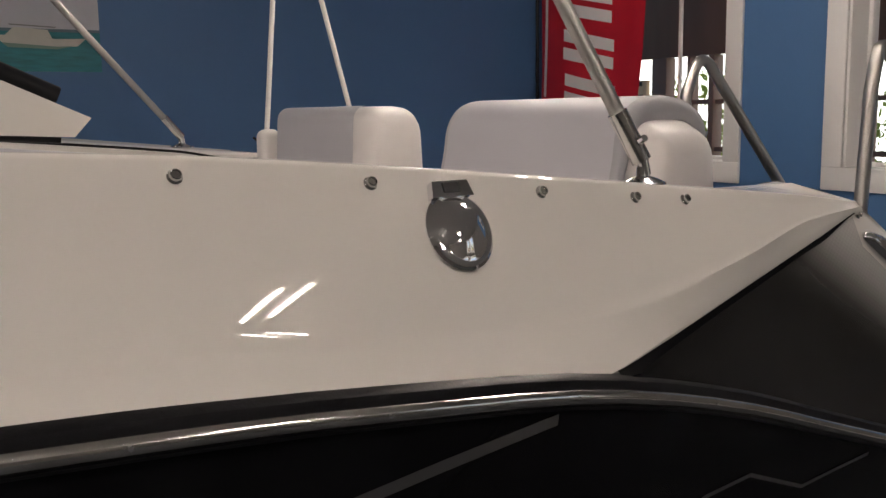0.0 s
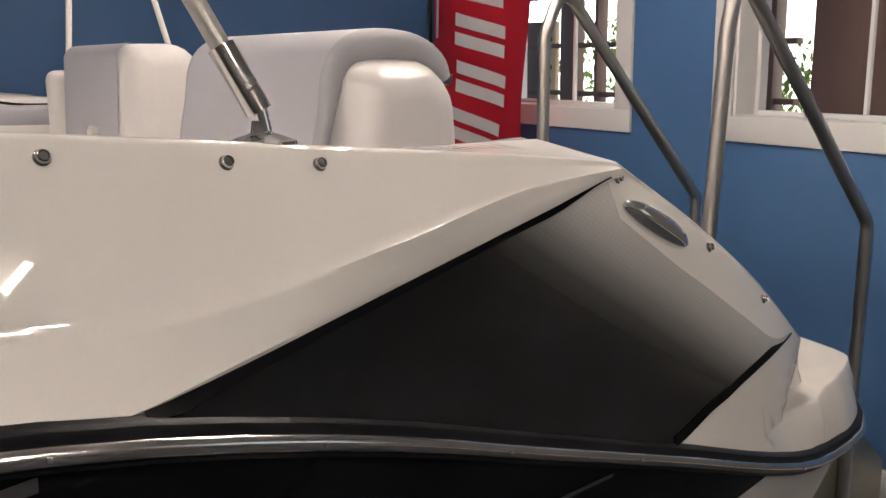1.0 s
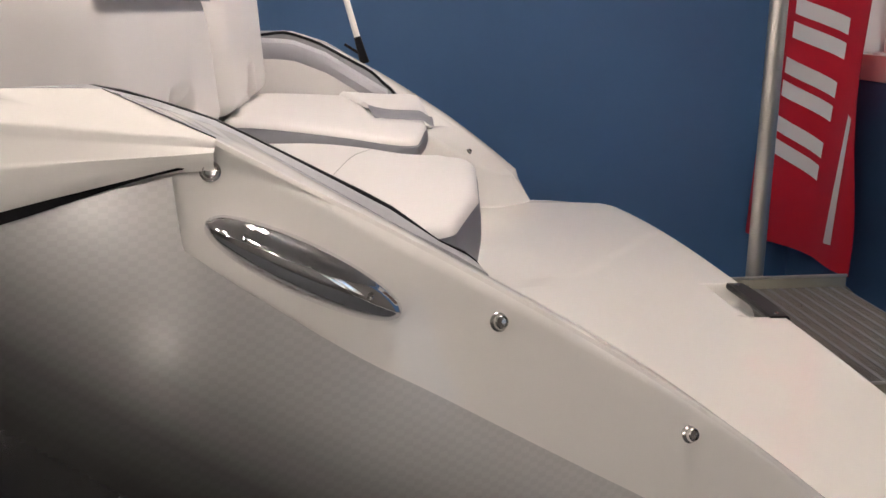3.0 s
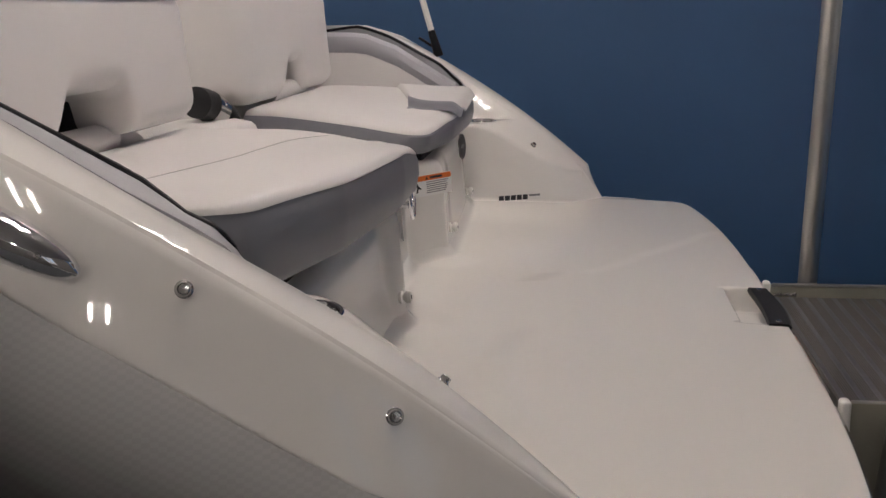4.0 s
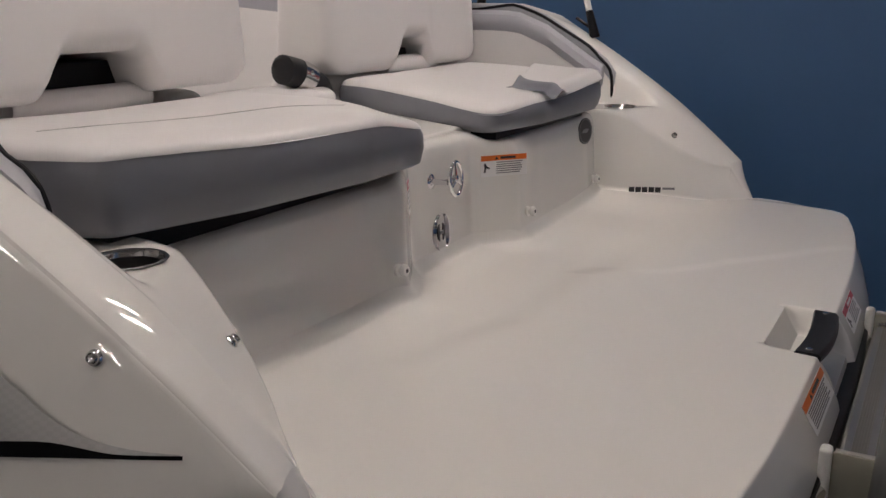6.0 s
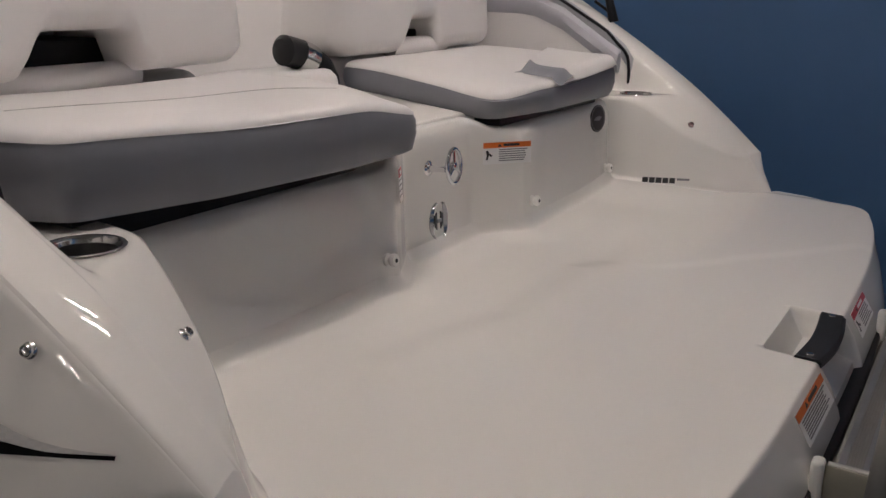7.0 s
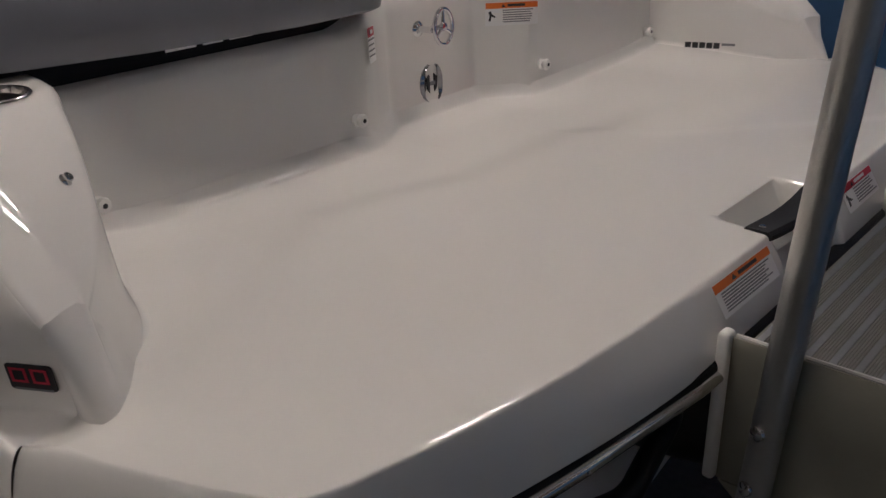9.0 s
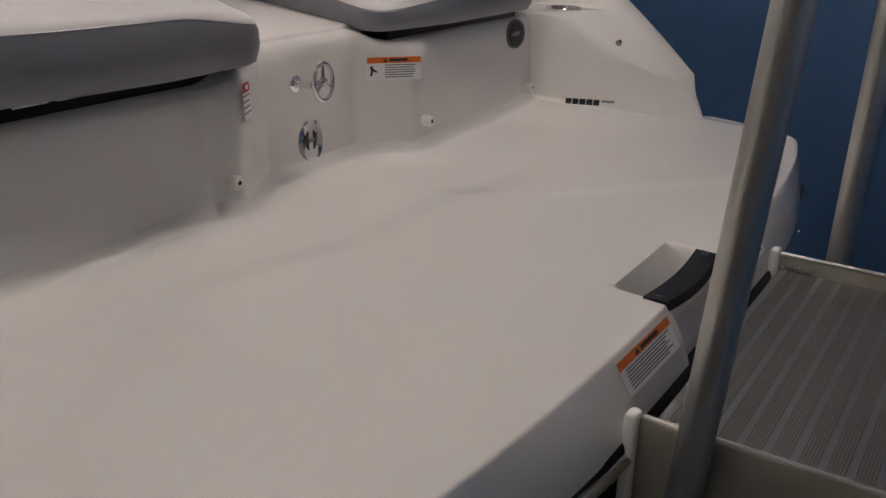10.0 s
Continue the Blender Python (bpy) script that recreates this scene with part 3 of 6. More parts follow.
def side_panel(s):
    rows = []
    for x in XS_PANEL:
        bt, zt = panel_top(x)
        bb, zb = RAIL(x)
        if x > 0.06:
            # the hollow, then the narrow ledge and the side below it
            row = [(bt - 0.012, zt - 0.001), (panel(x, zt), zt - 0.004)]
            for t in (0.04, 0.12, 0.25, 0.40, 0.55, 0.70, 0.84, 0.95):
                z = zt + (0.006 - zt) * t
                row.append((hollowed(x, z), z))
            out = min(panel(x, -0.003), LEDGE(x)[0])
            inn = min(hollowed(x, 0.004), out)
            g = out - inn
            row += [(inn + 0.03 * g, 0.002), (inn + 0.12 * g, -0.001), (inn + 0.3 * g, -0.0025), (out - 0.08 * g, -0.003), (out, -0.003)]
            row += [(out + (bb - out) * t + 0.008 * math.sin(math.pi * t ** 0.6), -0.003 + (zb + 0.003) * t) for t in (0.04, 0.12, 0.25, 0.45, 0.7, 1.0)]
            rows.append([(x, s * b, z) for b, z in row])
            continue
        rows.append([(x, s * (bt - 0.012), zt - 0.001)] + [(x, s * panel(x, zt + (zb - zt) * t), zt + (zb - zt) * t - (0.004 if t == 0 else 0)) for t in (0, 0.04, 0.10, 0.2, 0.3, 0.4, 0.5, 0.6, 0.68, 0.75, 0.8, 0.84, 0.87, 0.89, 0.91, 0.93, 0.95, 0.97, 0.985, 1.0)])
    return rows_bm(rows)


side("side_panel", side_panel, GEL, sharp=60)

G_TOP = curve([(-0.37, 0.560), (-0.353, 0.523), (-0.345, 0.493), (-0.331, 0.477), (-0.308, 0.459), (-0.253, 0.420), (-0.180, 0.370), (-0.121, 0.335), (-0.052, 0.292), (0.067, 0.218), (0.118, 0.187), (0.155, 0.173), (0.19, 0.166), (0.25, 0.1615)])
G_BOT = curve([(-0.30, 0.109), (-0.282, 0.109), (-0.213, 0.119), (-0.160, 0.129), (-0.094, 0.135), (-0.052, 0.141), (0.056, 0.151), (0.163, 0.158), (0.25, 0.1605)])


def graphic(s):
    rows = []
    for x in [q for q in XS_PANEL if q < 0.25]:
        zt = panel_top(x)[1] - 0.012 if x < -0.33 else min(G_TOP(x)[0], panel_top(x)[1] - 0.012)
        zb = RAIL(x)[1] + 0.001 if x < -0.282 else G_BOT(x)[0]
        zt = max(zt, zb + 0.0005)
        rows.append([(x, s * (panel(x, zt + (zb - zt) * t) + 0.0062), zt + (zb - zt) * t) for t in frange(0, 1, 20)])
    return rows_bm(rows)


side("side_graphic", graphic, GRAPHIC, "black-to-silver printed side graphic")


def pin_low(s):
    rows = []
    for x in frange(-0.285, 0.25, 40):
        z = G_BOT(min(x, 0.246))[0]
        w = 0.0042 + 0.012 * smoothstep(0.195, 0.10, x)
        rows.append([(x, s * (panel(x, z - 0.003 + w * t) + 0.0080), z - 0.003 + w * t) for t in (0, 0.5, 1)])
    return rows_bm(rows)


def pin_top(s):
    rows = []
    for x in frange(-1.15, -0.325, 40):
        z = panel_top(x)[1] - 0.004
        w = 0.004 + 0.013 * smoothstep(-0.33, -0.50, x)
        w = min(w, max(0.001, z - RAIL(x)[1] - 0.002))
        rows.append([(x, s * (panel(x, z - w * t) + 0.0080), z - w * t) for t in (0, 0.5, 1)])
    return rows_bm(rows)


side("pinstripe", pin_low, BLACK_FILM, "black tapering pinstripe")
side("pinstripe", pin_top, BLACK_FILM, "black tapering pinstripe")


# the pods beside the swim platform
CUP_X, CUP_Y = -0.010, 0.992
KNEE = curve([(-0.30, 1.122, 0.555), (-0.10, 1.108, 0.430), (0.05, 1.094, 0.338), (0.141, 1.085, 0.276), (0.246, 1.082, 0.190), (0.318, 1.082, 0.124)])
POD_IN = curve([(-0.30, 0.90, 0.288), (-0.05, 0.890, 0.288), (-0.01, 0.900, 0.286), (0.03, 0.914, 0.270), (0.104, 0.938, 0.222), (0.174, 0.968, 0.176), (0.225, 1.000, 0.147), (0.268, 1.034, 0.125), (0.318, 1.074, 0.113)])
PIN_FOOT = curve([(-0.30, 0.90, 0.0), (-0.05, 0.893, 0.0), (0.05, 0.912, 0.0), (0.14, 0.936, 0.0), (0.266, 0.986, 0.0), (0.318, 1.026, 0.0)])


NY0, NY1, NX = -0.135, 0.115, 0.642
# plan of the transom wall in front of the platform
PLAN = [(-0.05, -0.90), (-0.040, -0.80), (-0.036, -0.335), (-0.020, -0.275), (-0.046, -0.222), (-0.092, -0.140), (-0.097, 0.150), (-0.014, 0.252), (-0.034, 0.80), (-0.05, 0.90)]


def plan_x(y):
    for p, q in zip(PLAN, PLAN[1:]):
        if p[1] <= y <= q[1]:
            return p[0] + (q[0] - p[0]) * (y - p[1]) / (q[1] - p[1])
    return PLAN[0][0]


def plan_soft(y):
    return sum(plan_x(min(0.9, max(-0.9, y + k * 0.010))) for k in (-1, 0, 1)) / 3


def floor_rise(x):
    """The platform falls a little towards the stern, to drain."""
    return 0.035 * max(0.0, min(0.76, 0.73 - x)) / 0.76


def plat_z(x, y):
    a = abs(y)
    # the shallow well in front, with a soft edge that runs off aft to starboard
    xe = float(np.interp(y, (-1.1, -0.9, -0.71, -0.58, -0.42, -0.26, 0.08, 0.16), (0.385, 0.325, 0.215, 0.150, 0.175, 0.222, 0.218, 0.26)))
    dish = 0.008 * smoothstep(xe + 0.035, xe - 0.06, x) * smoothstep(1.06, 0.94, -y) * smoothstep(0.50, 0.16, y) * smoothstep(0.0, 0.12, x - plan_soft(y))
    ya = float(np.interp(x, (0.10, 0.27, 0.325, 0.363, 0.435, 0.47, 0.55, 0.62, 0.69), (0.15, 0.157, 0.165, 0.19, 0.285, 0.352, 0.455, 0.56, 0.667)))
    dish -= 0.0025 * smoothstep(-0.010, 0.010, y - ya) * smoothstep(0.26, 0.42, x) * smoothstep(0.73, 0.66, x)
    # rounded run up to the foot of the wall
    d = max(0.0, x - plan_soft(y))
    fil = 0.026 * (1 - d / 0.030) ** 2 if d < 0.030 and a < 0.92 else 0.0
    # the floor sweeps up to the pods
    soft = 0.013 * smoothstep(0.74, 0.95, a) * smoothstep(xe + 0.02, xe - 0.22, x) if y < 0 else 0.012 * smoothstep(0.62, 0.90, a) * smoothstep(0.35, 0.05, x)
    notch = smoothstep(NY0 - 0.004, NY0 + 0.018, y) * smoothstep(NY1 + 0.004, NY1 - 0.018, y) * smoothstep(NX, NX + 0.03, x)
    w = smoothstep(1.08, 1.13, a)
    return (floor_rise(x) - dish + fil + soft) * (1 - w) + (0.011 * smoothstep(0.34, 0.40, x) * smoothstep(0.64, 0.48, x) - 0.0034) * w - 0.052 * notch


def strip_row(x):
    xi = x - 0.11 * smoothstep(0.05, -0.30, x) - 0.020 * smoothstep(0.15, 0.338, x)
    pb, pz = PODTOP(x)
    kb, kz = KNEE(xi) if xi > -0.30 else INNER(xi)
    return [(x, pb, pz - 0.004), (x, pb - 0.003, pz), (x, pb - 0.010, pz + 0.001), ((x + xi) / 2, (pb + kb) / 2, (pz + kz) / 2 + 0.0015), (xi, kb + 0.006, kz + 0.0005), (xi, kb, kz - 0.003)]


def pod_strip(s):
    rows = []
    for x in frange(-0.30, 0.338, 40):
        # the inner edge leads forward to the corner of the deck
        rows.append([(a, s * b, c) for a, b, c in strip_row(x)])
    return rows_bm(rows)


def face_row(x, s):
        kb, kz = KNEE(x); ib, iz = POD_IN(x)
        fb, fz = PIN_FOOT(x)
        # a level shelf round the cup, cut by one long facet that falls away aft
        row = [(kb, kz - 0.003)]
        for t in frange(0.03, 0.94, 28):
            slope = kz - 0.003 + (iz + 0.002 - kz) * t + 0.004 * math.sin(math.pi * t)
            shelf = 0.288 + max(0.0, kz - 0.291) * smoothstep(0.26, 0.02, t)
            h = max(0.0, 1 - abs(slope - shelf) / 0.012)
            row.append((kb + (ib - kb) * t, min(slope, shelf) - 0.003 * h * h))
        e = min(row[-1][1], iz)
        row += [(ib + (kb - ib) * 0.02, e - 0.004), (ib, e - 0.011), (ib + (fb - ib) * 0.35, e * 0.68), (ib + (fb - ib) * 0.7, e * 0.36)]
        k = smoothstep(0.318, 0.27, x) * smoothstep(-0.06, -0.03, x)
        z = plat_z(x, s * (fb - 0.012)) * k
        row += [(fb, z + 0.012), (fb - 0.001, z + 0.008), (fb - 0.003, z + 0.0045), (fb - 0.007, z + 0.0015), (fb - 0.022, z - 0.005)]
        return row


def pod_face(s):
    bm = rows_bm([[(x, s * b, z) for b, z in face_row(x, s)] for x in frange(-0.30, 0.318, 90)])
    gone = [f for f in bm.faces if (f.calc_center_median() - Vector((CUP_X, s * CUP_Y, 0.289))).length < 0.046]
    bmesh.ops.delete(bm, geom=gone, context="FACES")
    return bm


def pod_tail(s):
    """The blunt after end of a pod, down to the platform."""
    f = face_row(0.318, s)
    top = strip_row(0.338)[:-1] + [(0.318, b, z) for b, z in f[:1] + f[14:15] + f[28:]]
    low = smooth_path([(0.338, 1.118, -0.008), (0.360, 1.121, -0.008), (0.386, 1.120, -0.008), (0.399, 1.113, -0.008), (0.400, 1.100, -0.007), (0.388, 1.080, -0.006), (0.366, 1.056, -0.006), (0.330, 1.028, -0.006)], 6)
    n = len(top) - 1
    share = [0.0, 0.08, 0.18, 0.36, 0.52, 0.55, 0.58, 0.62]
    share += [0.62 + 0.38 * (i + 1) / (n + 1 - len(share)) for i in range(n + 1 - len(share))]
    rows = []
    for t in (0, 0.05, 0.2, 0.4, 0.6, 0.8, 0.93, 1.0):
        row = []
        for p, u in zip(top, share):
            k = u * (len(low) - 1)
            i = min(int(k), len(low) - 2)
            q = Vector(p).lerp(low[i].lerp(low[i + 1], k - i), t)
            row.append((q.x + 0.004 * math.sin(math.pi * t) * (1 - u), s * (q.y + 0.0 * u), q.z))
        rows.append(row)
    return rows_bm(rows)


def quarter(s):
    """The side of the platform between the pod and the stern corner."""
    top = smooth_path([(0.338, 1.190, -0.003), (0.350, 1.184, -0.002), (0.366, 1.177, 0.000), (0.384, 1.171, 0.004), (0.41, 1.163, 0.007), (0.46, 1.150, 0.008), (0.52, 1.130, 0.004), (0.570, 1.107, 0.001), (0.608, 1.0875, -0.0005)], 5)
    low = smooth_path([(0.338, 1.215, -0.098), (0.350, 1.212, -0.100), (0.366, 1.209, -0.102), (0.384, 1.205, -0.104), (0.41, 1.200, -0.105), (0.47, 1.188, -0.106), (0.54, 1.160, -0.104), (0.590, 1.134, -0.102), (0.624, 1.110, -0.100)], 5)
    # the upper edge lies on the rim of the platform sheet
    wide = frange(1.188, 1.06, 120)
    reach = [AFT(a)[0] - 0.006 for a in wide]
    rows = []
    for i, (p, b) in enumerate(zip(top, low)):
        y = float(np.interp(p.x, reach, wide))
        a = Vector((p.x, y, plat_z(p.x, s * y)))
        swell = 0.008 - 0.0048 * smoothstep(0.72, 1.0, i / (len(top) - 1))
        row = [a + Vector((-0.003, -0.006, -0.0015)), a + Vector((0, -0.0006, -0.0001))]
        for t in (0.015, 0.04, 0.08, 0.15, 0.25, 0.45, 0.7, 1.0):
            q = a.lerp(b, t)
            row.append(Vector((q.x, q.y + swell * math.sin(math.pi * t ** 0.6), q.z)))
        rows.append([(q.x, s * q.y, q.z) for q in row])
    return rows_bm(rows)


side("pod_strip", pod_strip, GEL)
PODS = side("pod_face", pod_face, GEL, sharp=70)
side("pod_tail", pod_tail, GEL, sharp=75)
side("stern_quarter", quarter, GEL, sharp=60)


def cup(s):
    m = Matrix.Translation((CUP_X, s * CUP_Y, 0.289))
    rows = [(0.051, 0.000), (0.0525, 0.0015), (0.051, 0.003), (0.047, 0.0025), (0.044, -0.002), (0.040, -0.035), (0.038, -0.065), (0.034, -0.07)]
    pts = [[m @ Vector((r * math.cos(a), r * math.sin(a), h)) for a in [2 * math.pi * k / 32 for k in range(32)]] for r, h in rows]
    b = rows_bm(pts, closed=True)
    b.faces.new([v for v in b.verts][-32:])
    return b


# ---- swim platform: one moulded sheet with a hand-hold scooped out of its after edge
def platform():
    ys = sorted(set([round(v, 4) for v in frange(-1.185, -0.18, 60) + frange(-0.17, 0.15, 64) + frange(0.16, 1.185, 60)]))
    rows = []
    for y in ys:
        a = abs(y)
        x0, x1 = FOOT(a)[0], AFT(a)[0]
        if a < 0.88:
            x0 = plan_soft(y) - 0.004
        elif a < 0.905:
            x0 = min(x0, plan_soft(y) - 0.004)
        notch = smoothstep(NY0 - 0.004, NY0 + 0.018, y) * smoothstep(NY1 + 0.004, NY1 - 0.018, y)
        row = []
        near = [0.0, 0.004, 0.008, 0.012, 0.016, 0.020, 0.025, 0.030, 0.036, 0.045]
        for t in near + [0.045 + (x1 - 0.051 - x0) * k / 52 for k in range(1, 53)]:
            x = x0 + min(t, x1 - 0.006 - x0)
            row.append((x, y, plat_z(x, y)))
        z1 = plat_z(x1 - 0.006, y)
        fall = (AFT(a + 0.01)[0] - AFT(a - 0.01)[0]) / 0.02
        nrm = Vector((1, -fall)).normalized()
        # rounded edge, sloping face, and the run down to the rub rail
        if a > 1.092:
            rows.append(row + [row[-1]] * 6)
            continue
        for out, dz in ((0.0035, -0.0010), (0.0060, -0.0035), (0.0095, -0.010), (0.029, -0.040), (0.045, -0.078), (0.051, -0.100)):
            z = min(dz, z1 + dz * 0.35) if notch > 0 else dz + max(0.0, z1) * (1 + dz / 0.1)
            k = out * (1 - 0.5 * smoothstep(0.45, 0.95, a)) + (-0.030 * notch if dz > -0.05 else -0.012 * notch)
            row.append((x1 - 0.006 + k * nrm.x, y + math.copysign(k * nrm.y, y), z))
        rows.append(row)
    return rows_bm(rows)


part("swim_platform", platform(), GEL_IN, boat, "white moulded swim platform", 50)

def hollow(y, z):
    w = smoothstep(-0.86, -0.76, y) * smoothstep(-0.30, -0.36, y) + 0.5 * smoothstep(0.30, 0.42, y) * smoothstep(0.88, 0.76, y)
    return -0.012 * w * smoothstep(0.05, 0.17, z)


def wall_lean(z):
    return float(np.interp(z, (0.03, 0.10, 0.25, 0.286), (0.0, -0.004, -0.010, -0.016)))


def transom_x(y, z):
    return plan_x(y) + wall_lean(z) + hollow(y, z)


def transom():
    plan = []
    for a, b in zip(PLAN, PLAN[1:]):
        n = max(2, int((Vector(b) - Vector(a)).length / 0.008))
        plan += [tuple(Vector(a).lerp(Vector(b), i / n)) for i in range(n)]
    plan.append(PLAN[-1])
    sm = [plan[0]] + [tuple((Vector(plan[i - 1]) + Vector(plan[i]) * 2 + Vector(plan[i + 1])) / 4) for i in range(1, len(plan) - 1)] + [plan[-1]]

    def top(y):
        """How the upper edge falls away towards the port pod, and stands up in the middle."""
        return -0.024 * smoothstep(-0.22, -0.32, y) + 0.022 * smoothstep(-0.20, -0.12, y) * smoothstep(0.22, 0.15, y) - 0.005 * smoothstep(0.17, 0.24, y)
    rows = []
    for z, dx in ((0.000, 0.004), (0.045, 0.004), (0.055, 0.003), (0.065, 0.001), (0.080, 0), (0.10, 0), (0.13, 0), (0.16, 0), (0.20, 0), (0.245, 0), (0.266, -0.002), (0.279, -0.008), (0.285, -0.022), (0.286, -0.20), (0.284, -0.58)):
        k = smoothstep(0.10, 0.24, z)
        rows.append([(x + dx + wall_lean(z) + (hollow(y, z) if dx > -0.1 else 0), y, z + top(y) * k) for x, y in sm])
    return rows_bm(rows)


part("transom_wall", transom(), GEL_IN, boat, "white moulded transom wall", 50)

# hull below the rub rail
HULL_MID = curve([(-5.2, 0.10, 0.42), (-4.6, 0.52, 0.34), (-3.8, 0.98, 0.24), (-3.0, 1.26, 0.14), (-2.3, 1.36, 0.05), (-1.5, 1.36, -0.05), (-0.8, 1.30, -0.13), (-0.2, 1.22, -0.20), (0.30, 1.15, -0.26), (0.46, 1.13, -0.27)])
CHINE = curve([(-5.2, 0.05, 0.25), (-4.6, 0.30, 0.10), (-3.8, 0.70, -0.08), (-3.0, 1.00, -0.24), (-2.3, 1.12, -0.34), (-1.5, 1.14, -0.42), (-0.2, 1.08, -0.48), (0.46, 1.04, -0.50)])
KEEL = curve([(-5.2, 0.0, 0.20), (-4.6, 0.0, -0.15), (-3.8, 0.0, -0.45), (-3.0, 0.0, -0.63), (-2.3, 0.0, -0.72), (-1.5, 0.0, -0.78), (0.46, 0.0, -0.80)])


def hull_b(x, z):
    rb, rz = RAIL(x); mb, mz = HULL_MID(x); cb, cz = CHINE(x)
    if z > mz:
        t = (rz - 0.04 - z) / max(1e-4, rz - 0.04 - mz)
        return rb - 0.012 + (mb - rb + 0.012) * t
    t = (mz - z) / max(1e-4, mz - cz)
    return mb + (cb - mb) * t


def hull(s):
    rows = []
    for x in frange(-5.2, 0.46, 46):
        rb, rz = RAIL(x); mb, mz = HULL_MID(x); cb, cz = CHINE(x); kb, kz = KEEL(x)
        row = [(rb - 0.03, rz - 0.005), (rb - 0.012, rz - 0.040)] + [(rb - 0.012 + (mb - rb + 0.012) * t, rz - 0.04 + (mz - rz + 0.04) * t) for t in (0.33, 0.66)] + [(mb, mz), ((mb + cb) / 2, (mz + cz) / 2), (cb, cz), (cb - 0.05, cz - 0.01), (cb * 0.5, (cz + kz) / 2 - 0.02), (kb, kz)]
        rows.append([(x, s * b, z) for b, z in row])
    bm = rows_bm(rows)
    last = [v for v in bm.verts][-10:]
    c = [bm.verts.new((0.46, 0, last[0].co.z)), ]
    bm.faces.new(last + c)
    return bm


side("hull", hull, GEL, "white hull bottom", sharp=30)


def hull_graphic(s):
    rows = []
    for x in frange(-5.1, 0.10, 60):
        zt = RAIL(x)[1] - 0.036
        zb = max(CHINE(x)[1] + 0.02, -0.09 + (x - 0.06) * 0.52)
        zb = min(zb, zt - 0.0005)
        rows.append([(x, s * (hull_b(x, zt + (zb - zt) * t) + 0.002), zt + (zb - zt) * t) for t in frange(0, 1, 8)])
    return rows_bm(rows)


side("hull_graphic", hull_graphic, BLACK_GEL, "glossy black hull graphic")


def ribbon(points, w):
    def build(s):
        path = []
        for a, b in zip(points, points[1:]):
            path += [tuple(Vector(a).lerp(Vector(b), i / 12)) for i in range(12)]
        path.append(points[-1])
        return rows_bm([[(x, s * (hull_b(x, z - w * t) + 0.0035), z - w * t) for t in (0, 1)] for x, z in path])
    return build


side("hull_stripe", ribbon([(-1.90, 0.235), (-1.58, 0.306), (-1.43, 0.330), (-1.25, 0.355)], 0.017), GREY_STRIPE, "grey hull stripe")
side("hull_stripe", ribbon([(-1.05, 0.085), (-0.90, 0.136), (-0.79, 0.147), (-0.62, 0.078), (-0.42, 0.096)], 0.008), GREY_STRIPE, "grey hull stripe")

# ---- rub rail round the whole boat
def rail_path(out=0.0, dz=0.0):
    """The rail's line from the port bow round the stern to the starboard bow, moved out sideways."""
    half = [Vector((x, RAIL(x)[0], RAIL(x)[1])) for x in frange(-5.2, 0.45, 60)]
    half += [Vector(p) for p in ((0.53, 1.166, -0.106), (0.60, 1.128, -0.105), (0.652, 1.080, -0.104), (0.688, 1.02, -0.102), (0.708, 0.88, -0.100), (0.738, 0.70, -0.098), (0.770, 0.45, -0.096), (0.782, 0.20, -0.096), (0.784, 0.0, -0.096))]
    pts = [Vector((p.x, -p.y, p.z)) for p in half] + [p for p in reversed(half[:-1])]
    res = []
    for i, p in enumerate(pts):
        d = pts[min(i + 1, len(pts) - 1)] - pts[max(i - 1, 0)]
        n = Vector((d.y, -d.x, 0)).normalized()
        res.append(p + n * out + Vector((0, 0, dz)))
    return res


a = [rail_path(o, z) for o, z in ((-0.02, 0.004), (0.004, 0.002), (0.012, -0.004), (0.014, -0.012), (0.012, -0.022), (0.012, -0.040), (0.006, -0.046), (-0.02, -0.046))]
rail = part("rub_rail", rows_bm([list(r) for r in zip(*a)]), RUBBER, boat, "black rubber rub rail")
a = [rail_path(0.012 + 0.011 * math.sin(math.pi * k / 8), -0.026 + 0.0110 * math.cos(math.pi * k / 8)) for k in range(9)]
part("steel_insert", rows_bm([list(r) for r in zip(*a)]), STEEL, rail, "polished steel strip")
pp = rail_path(0.0235, -0.026)
for i in range(30, len(pp) - 30, 3):
    d = pp[i + 1] - pp[i - 1]
    part("screw", lathe([(0.0, 0.0), (0.0035, 0.0), (0.0030, 0.0012), (0.0, 0.0016)], facing(pp[i], (d.y, -d.x, 0)), 8), CHROME, rail)

# ---- small fittings on the side
SNAP_PROFILE = [(0.0, 0.0), (0.0088, 0.0), (0.0092, 0.0018), (0.0074, 0.0038), (0.0066, 0.0050), (0.0068, 0.0085), (0.0056, 0.0100), (0.0046, 0.0072), (0.0, 0.0068)]


def snap(place, normal):
    part("snap_button", lathe(SNAP_PROFILE, facing(place, normal), 16), STEEL, boat, "steel canvas snap")


def side_normal(x, z, fn):
    e = 0.01
    dbz = (fn(x, z + e) - fn(x, z - e)) / (2 * e)
    dbx = (fn(x + e, z) - fn(x - e, z)) / (2 * e)
    return Vector((-dbx, 1.0, -dbz)).normalized()


